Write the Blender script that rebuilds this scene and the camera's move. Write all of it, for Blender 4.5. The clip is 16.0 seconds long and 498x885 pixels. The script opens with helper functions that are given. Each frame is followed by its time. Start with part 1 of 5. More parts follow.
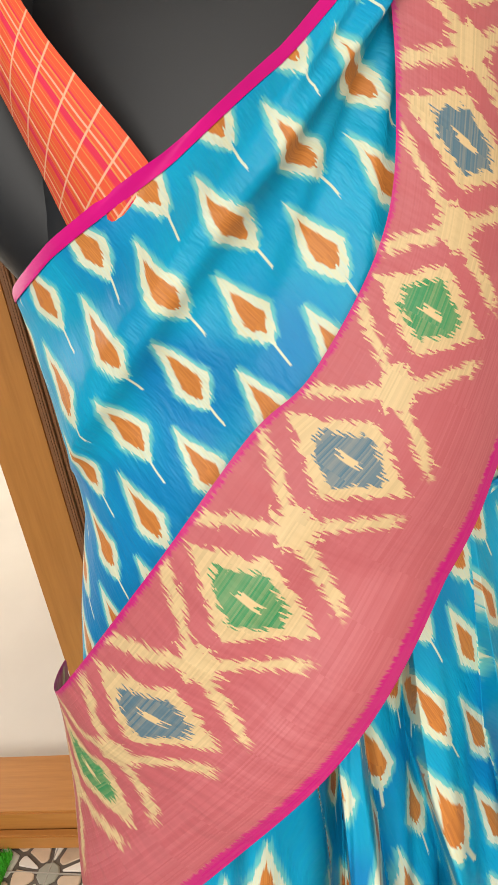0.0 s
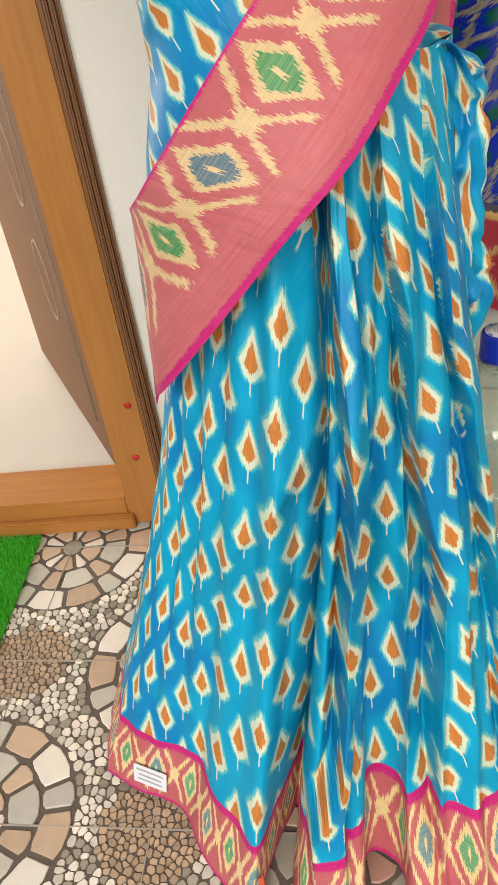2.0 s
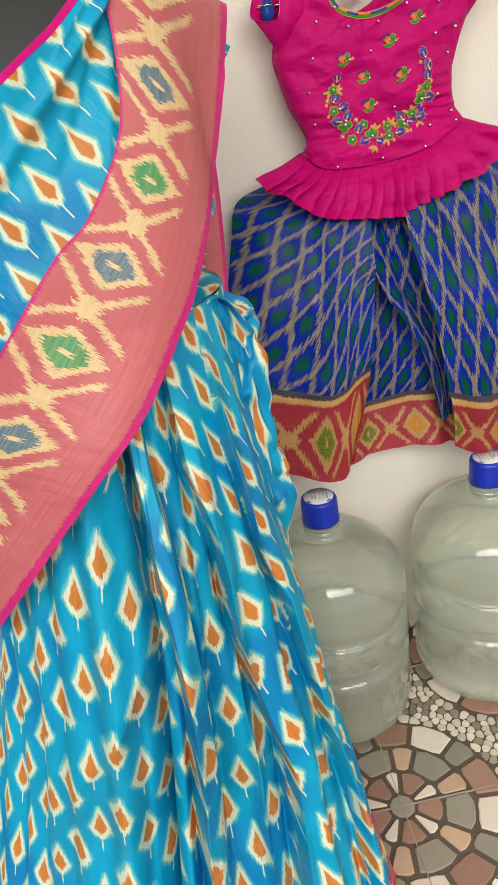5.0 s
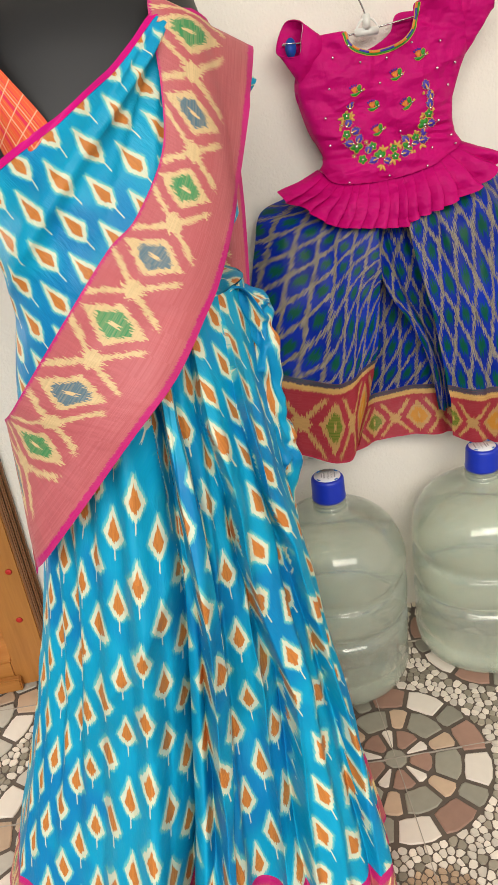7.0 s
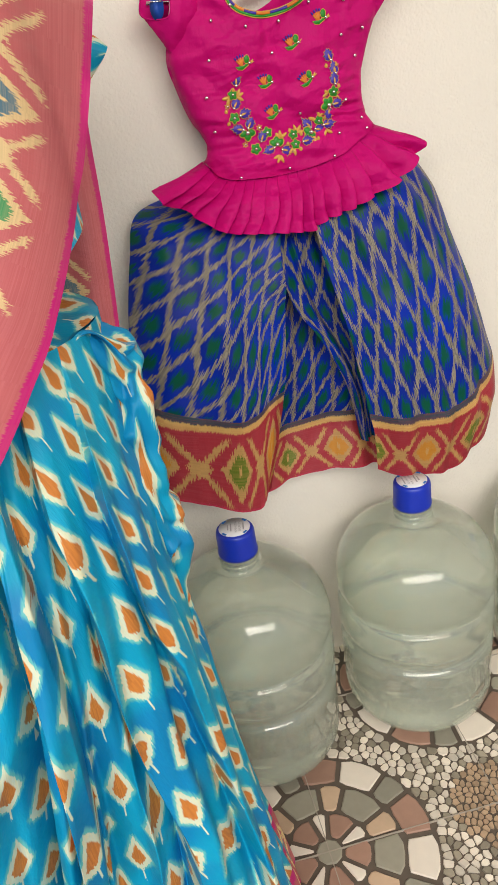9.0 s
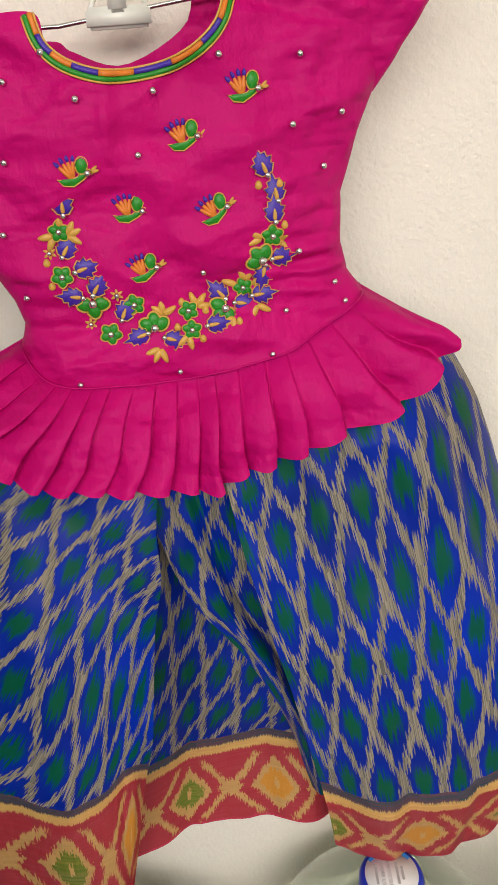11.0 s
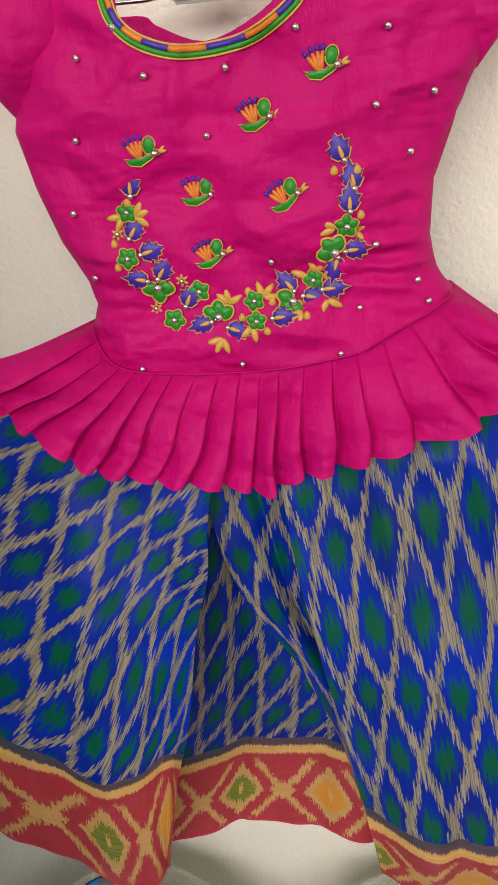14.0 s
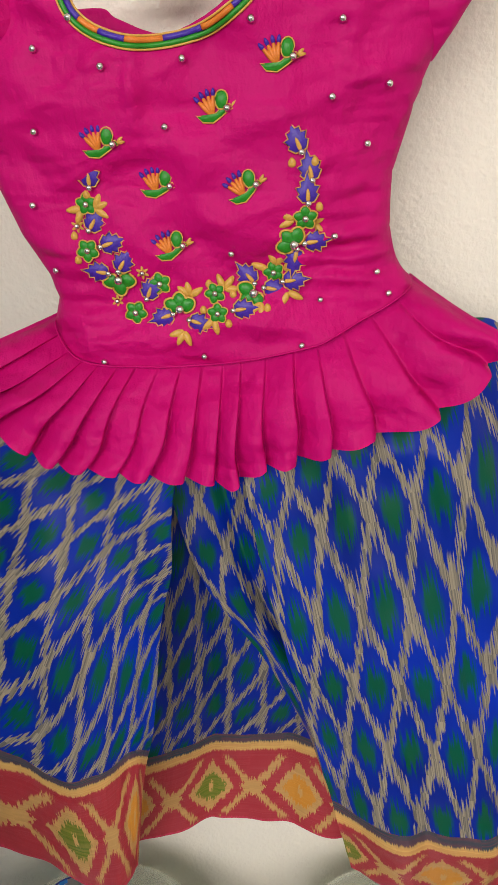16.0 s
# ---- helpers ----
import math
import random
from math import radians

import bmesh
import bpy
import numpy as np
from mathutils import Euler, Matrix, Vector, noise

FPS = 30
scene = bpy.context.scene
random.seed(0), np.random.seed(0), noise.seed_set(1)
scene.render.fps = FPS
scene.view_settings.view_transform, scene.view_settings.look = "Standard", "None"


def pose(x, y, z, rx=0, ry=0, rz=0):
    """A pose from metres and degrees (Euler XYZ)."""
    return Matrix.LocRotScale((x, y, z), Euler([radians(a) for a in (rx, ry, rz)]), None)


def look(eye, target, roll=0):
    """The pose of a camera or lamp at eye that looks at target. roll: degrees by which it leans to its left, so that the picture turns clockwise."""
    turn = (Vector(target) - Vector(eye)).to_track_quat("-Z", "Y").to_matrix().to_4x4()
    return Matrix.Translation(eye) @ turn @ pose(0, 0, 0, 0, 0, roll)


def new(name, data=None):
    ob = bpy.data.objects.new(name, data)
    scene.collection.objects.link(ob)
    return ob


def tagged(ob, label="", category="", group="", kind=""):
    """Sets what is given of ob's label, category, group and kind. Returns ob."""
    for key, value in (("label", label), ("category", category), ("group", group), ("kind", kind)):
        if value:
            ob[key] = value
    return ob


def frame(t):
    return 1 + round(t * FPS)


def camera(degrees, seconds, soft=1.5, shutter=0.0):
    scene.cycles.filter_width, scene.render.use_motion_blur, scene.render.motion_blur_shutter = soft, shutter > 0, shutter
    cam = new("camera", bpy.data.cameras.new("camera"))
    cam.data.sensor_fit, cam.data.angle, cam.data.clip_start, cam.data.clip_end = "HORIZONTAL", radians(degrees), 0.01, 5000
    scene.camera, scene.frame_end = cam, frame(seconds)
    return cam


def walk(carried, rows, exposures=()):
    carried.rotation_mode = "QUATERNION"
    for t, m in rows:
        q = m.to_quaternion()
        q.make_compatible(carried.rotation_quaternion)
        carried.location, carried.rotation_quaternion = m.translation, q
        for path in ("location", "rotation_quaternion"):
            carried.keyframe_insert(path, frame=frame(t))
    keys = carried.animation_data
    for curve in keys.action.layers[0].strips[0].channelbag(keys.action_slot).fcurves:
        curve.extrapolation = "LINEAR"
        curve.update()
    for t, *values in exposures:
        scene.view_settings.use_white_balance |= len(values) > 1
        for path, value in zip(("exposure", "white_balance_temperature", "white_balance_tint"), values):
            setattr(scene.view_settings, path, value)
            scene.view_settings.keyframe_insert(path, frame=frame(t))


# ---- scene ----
cam = camera(37.4, 16.0)
PATH = [
    (0, (0.097, 0.127, 1.217), (-0.194, 1.916, 0.373), -9.4),
    (0.5, (0.078, -0.006, 1.217), (-0.176, 1.78, 0.355), -9.8),
    (1, (0.052, -0.152, 1.167), (-0.178, 1.597, 0.226), -9.7),
    (1.5, (0.042, -0.223, 1.111), (-0.182, 1.466, 0.063), -9.2),
    (2, (0.048, -0.232, 1.084), (-0.163, 1.393, -0.063), -8.8),
    (2.5, (0.041, -0.244, 1.046), (-0.144, 1.344, -0.155), -8.5),
    (3, (0.056, -0.224, 1.071), (-0.042, 1.387, -0.111), -8.2),
    (3.5, (0.079, -0.196, 1.133), (0.11, 1.472, 0.03), -8.5),
    (4, (0.108, -0.187, 1.181), (0.268, 1.531, 0.171), -9.1),
    (4.2, (0.112, -0.185, 1.195), (0.325, 1.544, 0.213), -9.0),
    (6.3, (0.088, -0.325, 1.181), (0.262, 1.459, 0.293), -8.3),
    (6.5, (0.089, -0.342, 1.194), (0.245, 1.447, 0.313), -8.3),
    (7, (0.094, -0.384, 1.204), (0.248, 1.409, 0.331), -8.3),
    (7.5, (0.118, -0.392, 1.189), (0.314, 1.387, 0.297), -8.3),
    (8, (0.138, -0.356, 1.196), (0.376, 1.405, 0.28), -8.4),
    (8.5, (0.167, -0.284, 1.194), (0.455, 1.458, 0.256), -8.4),
    (9, (0.193, -0.133, 1.189), (0.534, 1.596, 0.243), -8.3),
    (9.5, (0.263, 0.046, 1.215), (0.62, 1.782, 0.288), -7.6),
    (10, (0.379, 0.222, 1.231), (0.749, 1.988, 0.369), -6.5),
    (10.2, (0.416, 0.283, 1.24), (0.775, 2.056, 0.386), -6.2),
    (12.3, (0.577, 0.475, 1.157), (0.486, 2.186, 0.126), -3.7),
    (12.5, (0.582, 0.464, 1.154), (0.493, 2.175, 0.121), -3.8),
    (13, (0.583, 0.461, 1.183), (0.455, 2.191, 0.187), -4.3),
    (13.5, (0.585, 0.463, 1.206), (0.386, 2.216, 0.265), -4.7),
    (14, (0.584, 0.457, 1.212), (0.346, 2.218, 0.294), -4.9),
    (14.5, (0.585, 0.456, 1.208), (0.317, 2.216, 0.298), -4.9),
    (15, (0.582, 0.457, 1.21), (0.322, 2.221, 0.302), -4.9),
    (15.5, (0.588, 0.46, 1.202), (0.345, 2.224, 0.29), -4.7),
    (16, (0.597, 0.454, 1.204), (0.41, 2.225, 0.292), -4.4),
]
walk(cam, [(t, look(eye, target, roll)) for t, eye, target, roll in PATH])

# ---- world, sun, exposure ----
world = bpy.data.worlds.new("sky")
scene.world = world
world.use_nodes = True
sky = world.node_tree.nodes.new("ShaderNodeTexSky")
sky.sky_type = "NISHITA"
sky.sun_disc = False
sky.sun_elevation, sky.sun_rotation = radians(48), radians(191)
background = world.node_tree.nodes["Background"]
background.inputs["Strength"].default_value = 0.10
world.node_tree.links.new(sky.outputs[0], background.inputs["Color"])


def lamp(name, kind, energy, m, color=(1, 1, 1), size=1.0, size_y=1.0, angle=12):
    data = bpy.data.lights.new(name, kind)
    data.energy, data.color = energy, color
    if kind == "AREA":
        data.shape, data.size, data.size_y = "RECTANGLE", size, size_y
    if kind == "SUN":
        data.angle = radians(angle)
    ob = new(name, data)
    ob.matrix_world = m
    return ob


lamp("sun", "SUN", 0.8, look((-1.0, -4.9, 5.5), (0, 0.6, 0.6)), (1.0, 0.95, 0.87), angle=25)
# added lamps: daylight in the porch's open front, inner room fill at an unseen window
lamp("porch_daylight", "AREA", 120.0, look((-0.10, -2.4, 2.45), (0.1, 0.9, 0.5)), (1.0, 0.94, 0.845), 4.2, 1.0)
lamp("room_daylight", "AREA", 80.0, look((-3.3, 2.6, 1.6), (-0.6, 1.9, 0.2)), (1.0, 0.95, 0.88), 1.2, 1.3)
scene.view_settings.exposure = 0.0


# ---- node helpers ----
class Graph:
    """A node material with short calls for its maths."""

    def __init__(self, name):
        self.mat = bpy.data.materials.new(name)
        self.mat.use_nodes = True
        self.tree = self.mat.node_tree
        self.bsdf = self.tree.nodes["Principled BSDF"]

    def put(self, socket, value):
        if isinstance(value, bpy.types.NodeSocket):
            self.tree.links.new(value, socket)
        else:
            socket.default_value = value

    def m(self, op, a, b=0.0, c=0.0):
        n = self.tree.nodes.new("ShaderNodeMath")
        n.operation = op
        for k, x in enumerate((a, b, c)):
            self.put(n.inputs[k], x)
        return n.outputs[0]

    def add(self, a, b):
        return self.m("ADD", a, b)

    def sub(self, a, b):
        return self.m("SUBTRACT", a, b)

    def mul(self, a, b):
        return self.m("MULTIPLY", a, b)

    def ab(self, a):
        return self.m("ABSOLUTE", a)

    def mn(self, a, b):
        return self.m("MINIMUM", a, b)

    def mx(self, a, b):
        return self.m("MAXIMUM", a, b)

    def below(self, a, edge, soft):
        """1 where a is under edge, 0 where it is over, with a soft step."""
        n = self.tree.nodes.new("ShaderNodeMapRange")
        n.interpolation_type = "SMOOTHSTEP"
        self.put(n.inputs["Value"], a)
        self.put(n.inputs["From Min"], self.sub(edge, soft) if isinstance(edge, bpy.types.NodeSocket) else edge - soft)
        self.put(n.inputs["From Max"], self.add(edge, soft) if isinstance(edge, bpy.types.NodeSocket) else edge + soft)
        n.inputs["To Min"].default_value, n.inputs["To Max"].default_value = 1.0, 0.0
        return n.outputs[0]

    def mix(self, f, a, b, blend="MIX"):
        n = self.tree.nodes.new("ShaderNodeMix")
        n.data_type, n.blend_type = "RGBA", blend
        self.put(n.inputs[0], f)
        self.put(n.inputs[6], a if isinstance(a, bpy.types.NodeSocket) else (*a, 1))
        self.put(n.inputs[7], b if isinstance(b, bpy.types.NodeSocket) else (*b, 1))
        return n.outputs[2]

    def uv(self):
        n = self.tree.nodes.new("ShaderNodeUVMap")
        s = self.tree.nodes.new("ShaderNodeSeparateXYZ")
        self.tree.links.new(n.outputs[0], s.inputs[0])
        return s.outputs[0], s.outputs[1]

    def xyz(self, x, y, z=0.0):
        n = self.tree.nodes.new("ShaderNodeCombineXYZ")
        for k, v in enumerate((x, y, z)):
            self.put(n.inputs[k], v)
        return n.outputs[0]

    def place(self, kind="Object"):
        return self.tree.nodes.new("ShaderNodeTexCoord").outputs[kind]

    def noise(self, vec, scale, detail=2.0, rough=0.5):
        n = self.tree.nodes.new("ShaderNodeTexNoise")
        self.put(n.inputs["Vector"], vec)
        n.inputs["Scale"].default_value, n.inputs["Detail"].default_value = scale, detail
        n.inputs["Roughness"].default_value = rough
        return n.outputs[0]

    def white(self, vec):
        n = self.tree.nodes.new("ShaderNodeTexWhiteNoise")
        n.noise_dimensions = "2D"
        self.put(n.inputs["Vector"], vec)
        return n.outputs[0]

    def scaled(self, vec, x, y, z):
        n = self.tree.nodes.new("ShaderNodeMapping")
        self.put(n.inputs[0], vec)
        n.inputs["Scale"].default_value = (x, y, z)
        return n.outputs[0]

    def random(self):
        return self.tree.nodes.new("ShaderNodeObjectInfo").outputs["Random"]

    def bump(self, height, strength, distance):
        n = self.tree.nodes.new("ShaderNodeBump")
        n.inputs["Strength"].default_value, n.inputs["Distance"].default_value = strength, distance
        self.put(n.inputs["Height"], height)
        self.tree.links.new(n.outputs[0], self.bsdf.inputs["Normal"])

    def finish(self, color, rough=0.6, metal=0.0, **more):
        self.put(self.bsdf.inputs["Base Color"], color if isinstance(color, bpy.types.NodeSocket) else (*color, 1))
        self.put(self.bsdf.inputs["Roughness"], rough)
        self.put(self.bsdf.inputs["Metallic"], metal)
        for key, value in more.items():
            self.put(self.bsdf.inputs[key.replace("_", " ")], value)
        return self.mat

    def sheer(self, color, amount):
        """Adds light that passes through the cloth."""
        t = self.tree.nodes.new("ShaderNodeBsdfTranslucent")
        self.put(t.inputs[0], color)
        x = self.tree.nodes.new("ShaderNodeMixShader")
        x.inputs[0].default_value = amount
        out = self.tree.nodes["Material Output"]
        self.tree.links.new(self.bsdf.outputs[0], x.inputs[1])
        self.tree.links.new(t.outputs[0], x.inputs[2])
        self.tree.links.new(x.outputs[0], out.inputs[0])


def plain(name, color, rough=0.6, metal=0.0, vary=0.12, scale=40.0, relief=0.0, **more):
    g = Graph(name)
    p = g.place()
    n = g.noise(p, scale, 4)
    big = g.noise(p, scale * 0.12, 3)
    f = g.add(g.mul(n, 0.6), g.mul(big, 0.4))
    dark, light = [c * (1 - vary) for c in color], [min(1, c * (1 + vary)) for c in color]
    if relief:
        g.bump(n, 0.5, relief)
    return g.finish(g.mix(f, dark, light), rough, metal, **more)


# ---- cloth patterns, in metres of cloth ----
BLUE, CREAM, ORANGE = (0.0, 0.345, 0.55), (0.70, 0.70, 0.47), (0.64, 0.235, 0.05)
PINK, MAGENTA = (0.53, 0.120, 0.130), (0.56, 0.004, 0.18)


def feather(g, u, v, step, size):
    """Yarn-wide jumps along v, as resist-dyed cloth has them."""
    k = g.m("FLOOR", g.mul(u, 1.0 / step))
    w = g.white(g.xyz(k, 0.5))
    return g.add(v, g.mul(g.sub(w, 0.5), size))


def cell(g, x, pitch, shift=0.0):
    return g.mul(g.sub(g.m("FRACT", g.add(g.mul(x, 1.0 / pitch), shift)), 0.5), pitch)


def silk(name, base=BLUE):
    g = Graph(name)
    u, v0 = g.uv()
    soft = g.noise(g.xyz(u, v0), 9.0, 2)
    v = feather(g, u, v0, 0.0011, 0.0048)
    v = g.add(v, g.mul(g.sub(soft, 0.5), 0.007))
    uu = g.add(u, g.mul(g.sub(g.noise(g.xyz(u, v0, 3.0), 8.0, 1), 0.5), 0.007))
    outer = inner = rim = None
    for su, sv in ((0.0, 0.0), (0.5, 0.5)):
        a = g.ab(cell(g, uu, 0.064, su))
        t = cell(g, v, 0.112, sv)
        above = g.m("POWER", g.mx(g.mul(g.add(t, 0.037), 1 / 0.043), 0.0), 1.15)
        under = g.m("POWER", g.mx(g.mul(g.sub(0.029, t), 1 / 0.023), 0.0), 0.70)
        side = g.mn(above, under)
        w = g.mul(side, 0.0158)
        o = g.below(g.sub(a, w), -0.0006, 0.0006)
        e = g.below(g.sub(a, w), 0.0026, 0.0020)
        e = g.mul(e, g.below(g.mul(side, -1.0), -0.02, 0.02))
        tail = g.mul(g.below(a, 0.0009, 0.0004), g.below(g.ab(g.sub(t, 0.036)), 0.009, 0.001))
        o = g.mx(g.mul(o, g.below(g.mul(side, -1.0), -0.02, 0.01)), tail)
        core = g.mn(g.m("POWER", g.mx(g.mul(g.add(t, 0.022), 1 / 0.028), 0.0), 1.0), g.m("POWER", g.mx(g.mul(g.sub(0.019, t), 1 / 0.013), 0.0), 0.6))
        i = g.below(g.sub(a, g.mul(core, 0.0092)), -0.0006, 0.0008)
        outer = o if outer is None else g.mx(outer, o)
        inner = i if inner is None else g.mx(inner, i)
        rim = e if rim is None else g.mx(rim, e)
    shade = g.noise(g.xyz(u, v0, 7.0), 9.0, 3)
    ground = g.mix(shade, [c * 0.72 for c in base], [min(1, c * 1.22 + 0.01) for c in base])
    yarn = g.white(g.xyz(g.m("FLOOR", g.mul(u, 1400.0)), g.m("FLOOR", g.mul(v0, 60.0))))
    ground = g.mix(g.mul(yarn, 0.15), ground, (0.0, 0.22, 0.62))
    veil = g.below(g.mul(g.noise(g.xyz(u, v0, 11.0), 5.0, 2), -1.0), -0.54, 0.07)
    ground = g.mix(g.mul(veil, 0.45), ground, (0.006, 0.09, 0.42))
    ground = g.mix(g.mul(rim, 0.8), ground, (0.16, 0.56, 0.52))
    cream = g.mix(yarn, CREAM, (0.62, 0.70, 0.58))
    core = g.mix(yarn, ORANGE, (0.50, 0.17, 0.04))
    col = g.mix(inner, g.mix(outer, ground, cream), core)
    crumple = g.noise(g.xyz(g.mul(u, 1.5), g.mul(v0, 0.5), 9.0), 24, 4, 0.6)
    ridge = g.ab(g.sub(g.noise(g.xyz(u, g.mul(v0, 0.7), 21.0), 16, 2), 0.5))
    g.bump(g.add(g.mul(yarn, 0.003), g.add(crumple, g.mul(ridge, -0.5))), 0.55, 0.0065)
    g.finish(col, 0.42, Specular_IOR_Level=0.2)
    g.sheer(col, 0.08)
    return g.mat


def banded(name, pink, gold, eyes, pitch, centre, reach, edges, stripe_from):
    """A woven border: u across, v along; eyes in two colours with crosses between them."""
    g = Graph(name)
    u0, v0 = g.uv()
    k = g.m("FLOOR", g.mul(v0, 1 / 0.0009))
    u = g.add(u0, g.mul(g.sub(g.white(g.xyz(k, g.m("FLOOR", g.mul(u0, 60.0)))), 0.5), 0.0095 * reach / 0.045))
    v = g.add(v0, g.mul(g.sub(g.noise(g.xyz(u0, v0), 25.0, 1), 0.5), 0.006))
    du = g.ab(g.sub(u, centre))
    t = cell(g, v, pitch)
    dv = g.ab(t)
    r = pitch / 0.095
    eye = g.below(g.add(g.mul(du, 1 / (reach * 1.02)), g.mul(dv, 1 / (0.027 * r))), 1.0, 0.03)
    mid = g.below(g.mx(g.add(g.mul(du, 1 / (reach * 0.72)), g.mul(dv, 1 / (0.0185 * r))), g.mul(du, 1 / (reach * 0.52))), 1.0, 0.04)
    slot = g.mul(g.below(du, reach * 0.16, 0.0006), g.below(dv, 0.0024 * r, 0.0005))
    dx = g.ab(cell(g, v, pitch, 0.5))
    cross = g.below(g.ab(g.sub(dx, g.mul(du, 0.62 * 0.045 * r / reach))), 0.0044 * r, 0.0014)
    cross = g.mul(cross, g.below(du, reach * 1.12, 0.003))
    knot = g.below(g.add(g.mul(du, 1 / (reach * 0.36)), g.mul(dx, 1 / (0.015 * r))), 1.0, 0.05)
    gold_at = g.mx(g.mx(eye, cross), knot)
    line = g.white(g.xyz(g.m("FLOOR", g.mul(u0, 900.0)), g.m("FLOOR", g.mul(v0, 30.0))))
    far = g.below(g.mul(u0, -1.0), -stripe_from, 0.01)
    body = g.mix(g.mul(line, g.add(0.25, g.mul(far, 0.35))), pink, [min(1, c * 1.1 + 0.06) for c in pink])
    body = g.mix(g.mul(g.noise(g.xyz(u0, v0, 2.0), 30, 3), 0.4), body, [c * 0.8 for c in pink])
    alt = g.m("FRACT", g.mul(g.m("FLOOR", g.mul(v, 1 / pitch)), 0.5))
    eye_col = g.mix(g.below(alt, 0.25, 0.01), eyes[0], eyes[1])
    eye_col = g.mix(g.mul(line, 0.22), eye_col, gold)
    col = g.mix(gold_at, body, g.mix(line, gold, [c * 0.86 for c in gold]))
    col = g.mix(slot, g.mix(mid, col, eye_col), gold)
    selvedge = g.add(u0, g.mul(g.sub(u, u0), 0.35))
    for at, width, tint in edges:
        col = g.mix(g.mul(g.below(g.ab(g.sub(selvedge, at)), width, 0.0016), g.add(0.75, g.mul(line, 0.25))), col, tint)
    g.bump(g.add(g.mul(line, 0.05), g.noise(g.xyz(g.mul(u0, 0.5), g.mul(v0, 2.2), 6.0), 26, 3)), 0.5, 0.006)
    g.finish(col, 0.5, Specular_IOR_Level=0.35)
    g.sheer(col, 0.10)
    return g.mat


def zigzag(name):
    """Blue silk with grey zigzag lattice and green hearts."""
    g = Graph(name)
    u, v0 = g.uv()
    v = feather(g, u, v0, 0.0010, 0.021)
    v = g.add(v, g.mul(g.sub(g.noise(g.xyz(u, v0), 12.0, 1), 0.5), 0.010))
    a, t = g.ab(cell(g, u, 0.040)), g.ab(cell(g, v, 0.150))
    s = g.add(g.mul(a, 1 / 0.020), g.mul(t, 1 / 0.075))
    lattice = g.below(g.ab(g.sub(s, 1.0)), 0.165, 0.02)
    stem = g.mul(g.below(g.sub(0.020, a), 0.0032, 0.0006), g.below(t, 0.022, 0.004))
    stem2 = g.mul(g.below(a, 0.0032, 0.0006), g.below(g.sub(0.075, t), 0.022, 0.004))
    lattice = g.mx(lattice, g.mx(stem, stem2))
    heart = None
    for p, q in ((a, t), (g.sub(0.020, a), g.sub(0.075, t))):
        e = g.add(g.m("POWER", g.mul(p, 1 / 0.0098), 2.0), g.m("POWER", g.mul(q, 1 / 0.021), 2.0))
        e = g.below(e, 0.8, 0.5)
        heart = e if heart is None else g.mx(heart, e)
    n = g.noise(g.xyz(u, v0, 5.0), 8.0, 2)
    # mottled blue; its near-black end puts some fold shade into the colour
    base = g.mix(n, (0.0004, 0.0025, 0.060), (0.0015, 0.032, 0.48))
    yarn = g.white(g.xyz(g.m("FLOOR", g.mul(u, 1300.0)), g.m("FLOOR", g.mul(v0, 50.0))))
    grey = g.mix(yarn, (0.30, 0.255, 0.180), (0.10, 0.094, 0.09))
    col = g.mix(lattice, g.mix(g.mul(heart, 0.9), base, (0.001, 0.080, 0.014)), grey)
    g.bump(yarn, 0.15, 0.0004)
    return g.finish(col, 0.42, Specular_IOR_Level=0.14)


SILK = silk("blue_ikat_silk")
PALLU = banded("pink_woven_border", PINK, (0.74, 0.53, 0.27), ((0.07, 0.16, 0.22), (0.03, 0.26, 0.09)), 0.095, 0.052, 0.045,
               ((0.0, 0.0035, MAGENTA), (0.153, 0.008, MAGENTA)), 0.095)
HEM = banded("pink_hem_border", PINK, (0.86, 0.66, 0.32), ((0.10, 0.26, 0.30), (0.05, 0.34, 0.16)), 0.062, 0.05, 0.035,
             ((0.0, 0.004, MAGENTA), (0.1, 0.011, MAGENTA)), 0.2)
RED_BAND = banded("red_gold_hem_band", (0.36, 0.024, 0.038), (0.52, 0.29, 0.10), ((0.55, 0.22, 0.02), (0.11, 0.16, 0.01)), 0.09, 0.046, 0.036,
                  ((0.112, 0.007, (0.02, 0.05, 0.07)), (0.102, 0.0055, (0.60, 0.36, 0.11)), (0.0, 0.002, (0.5, 0.03, 0.08))), 0.2)
ZIGZAG = zigzag("blue_zigzag_silk")
MAGENTA_SILK = plain("magenta_border_silk", MAGENTA, 0.5, vary=0.25, scale=60, Specular_IOR_Level=0.15)


def taffeta(name, color):
    """Stiff creased cloth: broken creases at two sizes and a fine weave."""
    g = Graph(name)
    p = g.place()
    q = g.scaled(p, 1.0, 1.0, 1.9)
    big, small = g.noise(q, 11, 3, 0.55), g.noise(g.scaled(p, 2.2, 1.0, 1.0), 34, 3, 0.6)
    ridge = g.sub(1.0, g.mul(g.ab(g.sub(big, 0.5)), 5.0))
    weave = g.noise(p, 900, 1)
    g.bump(g.add(g.add(g.mul(big, 1.0), g.mul(ridge, 0.07)), g.add(g.mul(small, 0.12), g.mul(weave, 0.012))), 0.8, 0.024)
    return g.finish(g.mix(g.noise(p, 16, 3), [c * 0.86 for c in color], [min(1, c * 1.1) for c in color]), 0.58, Specular_IOR_Level=0.14)


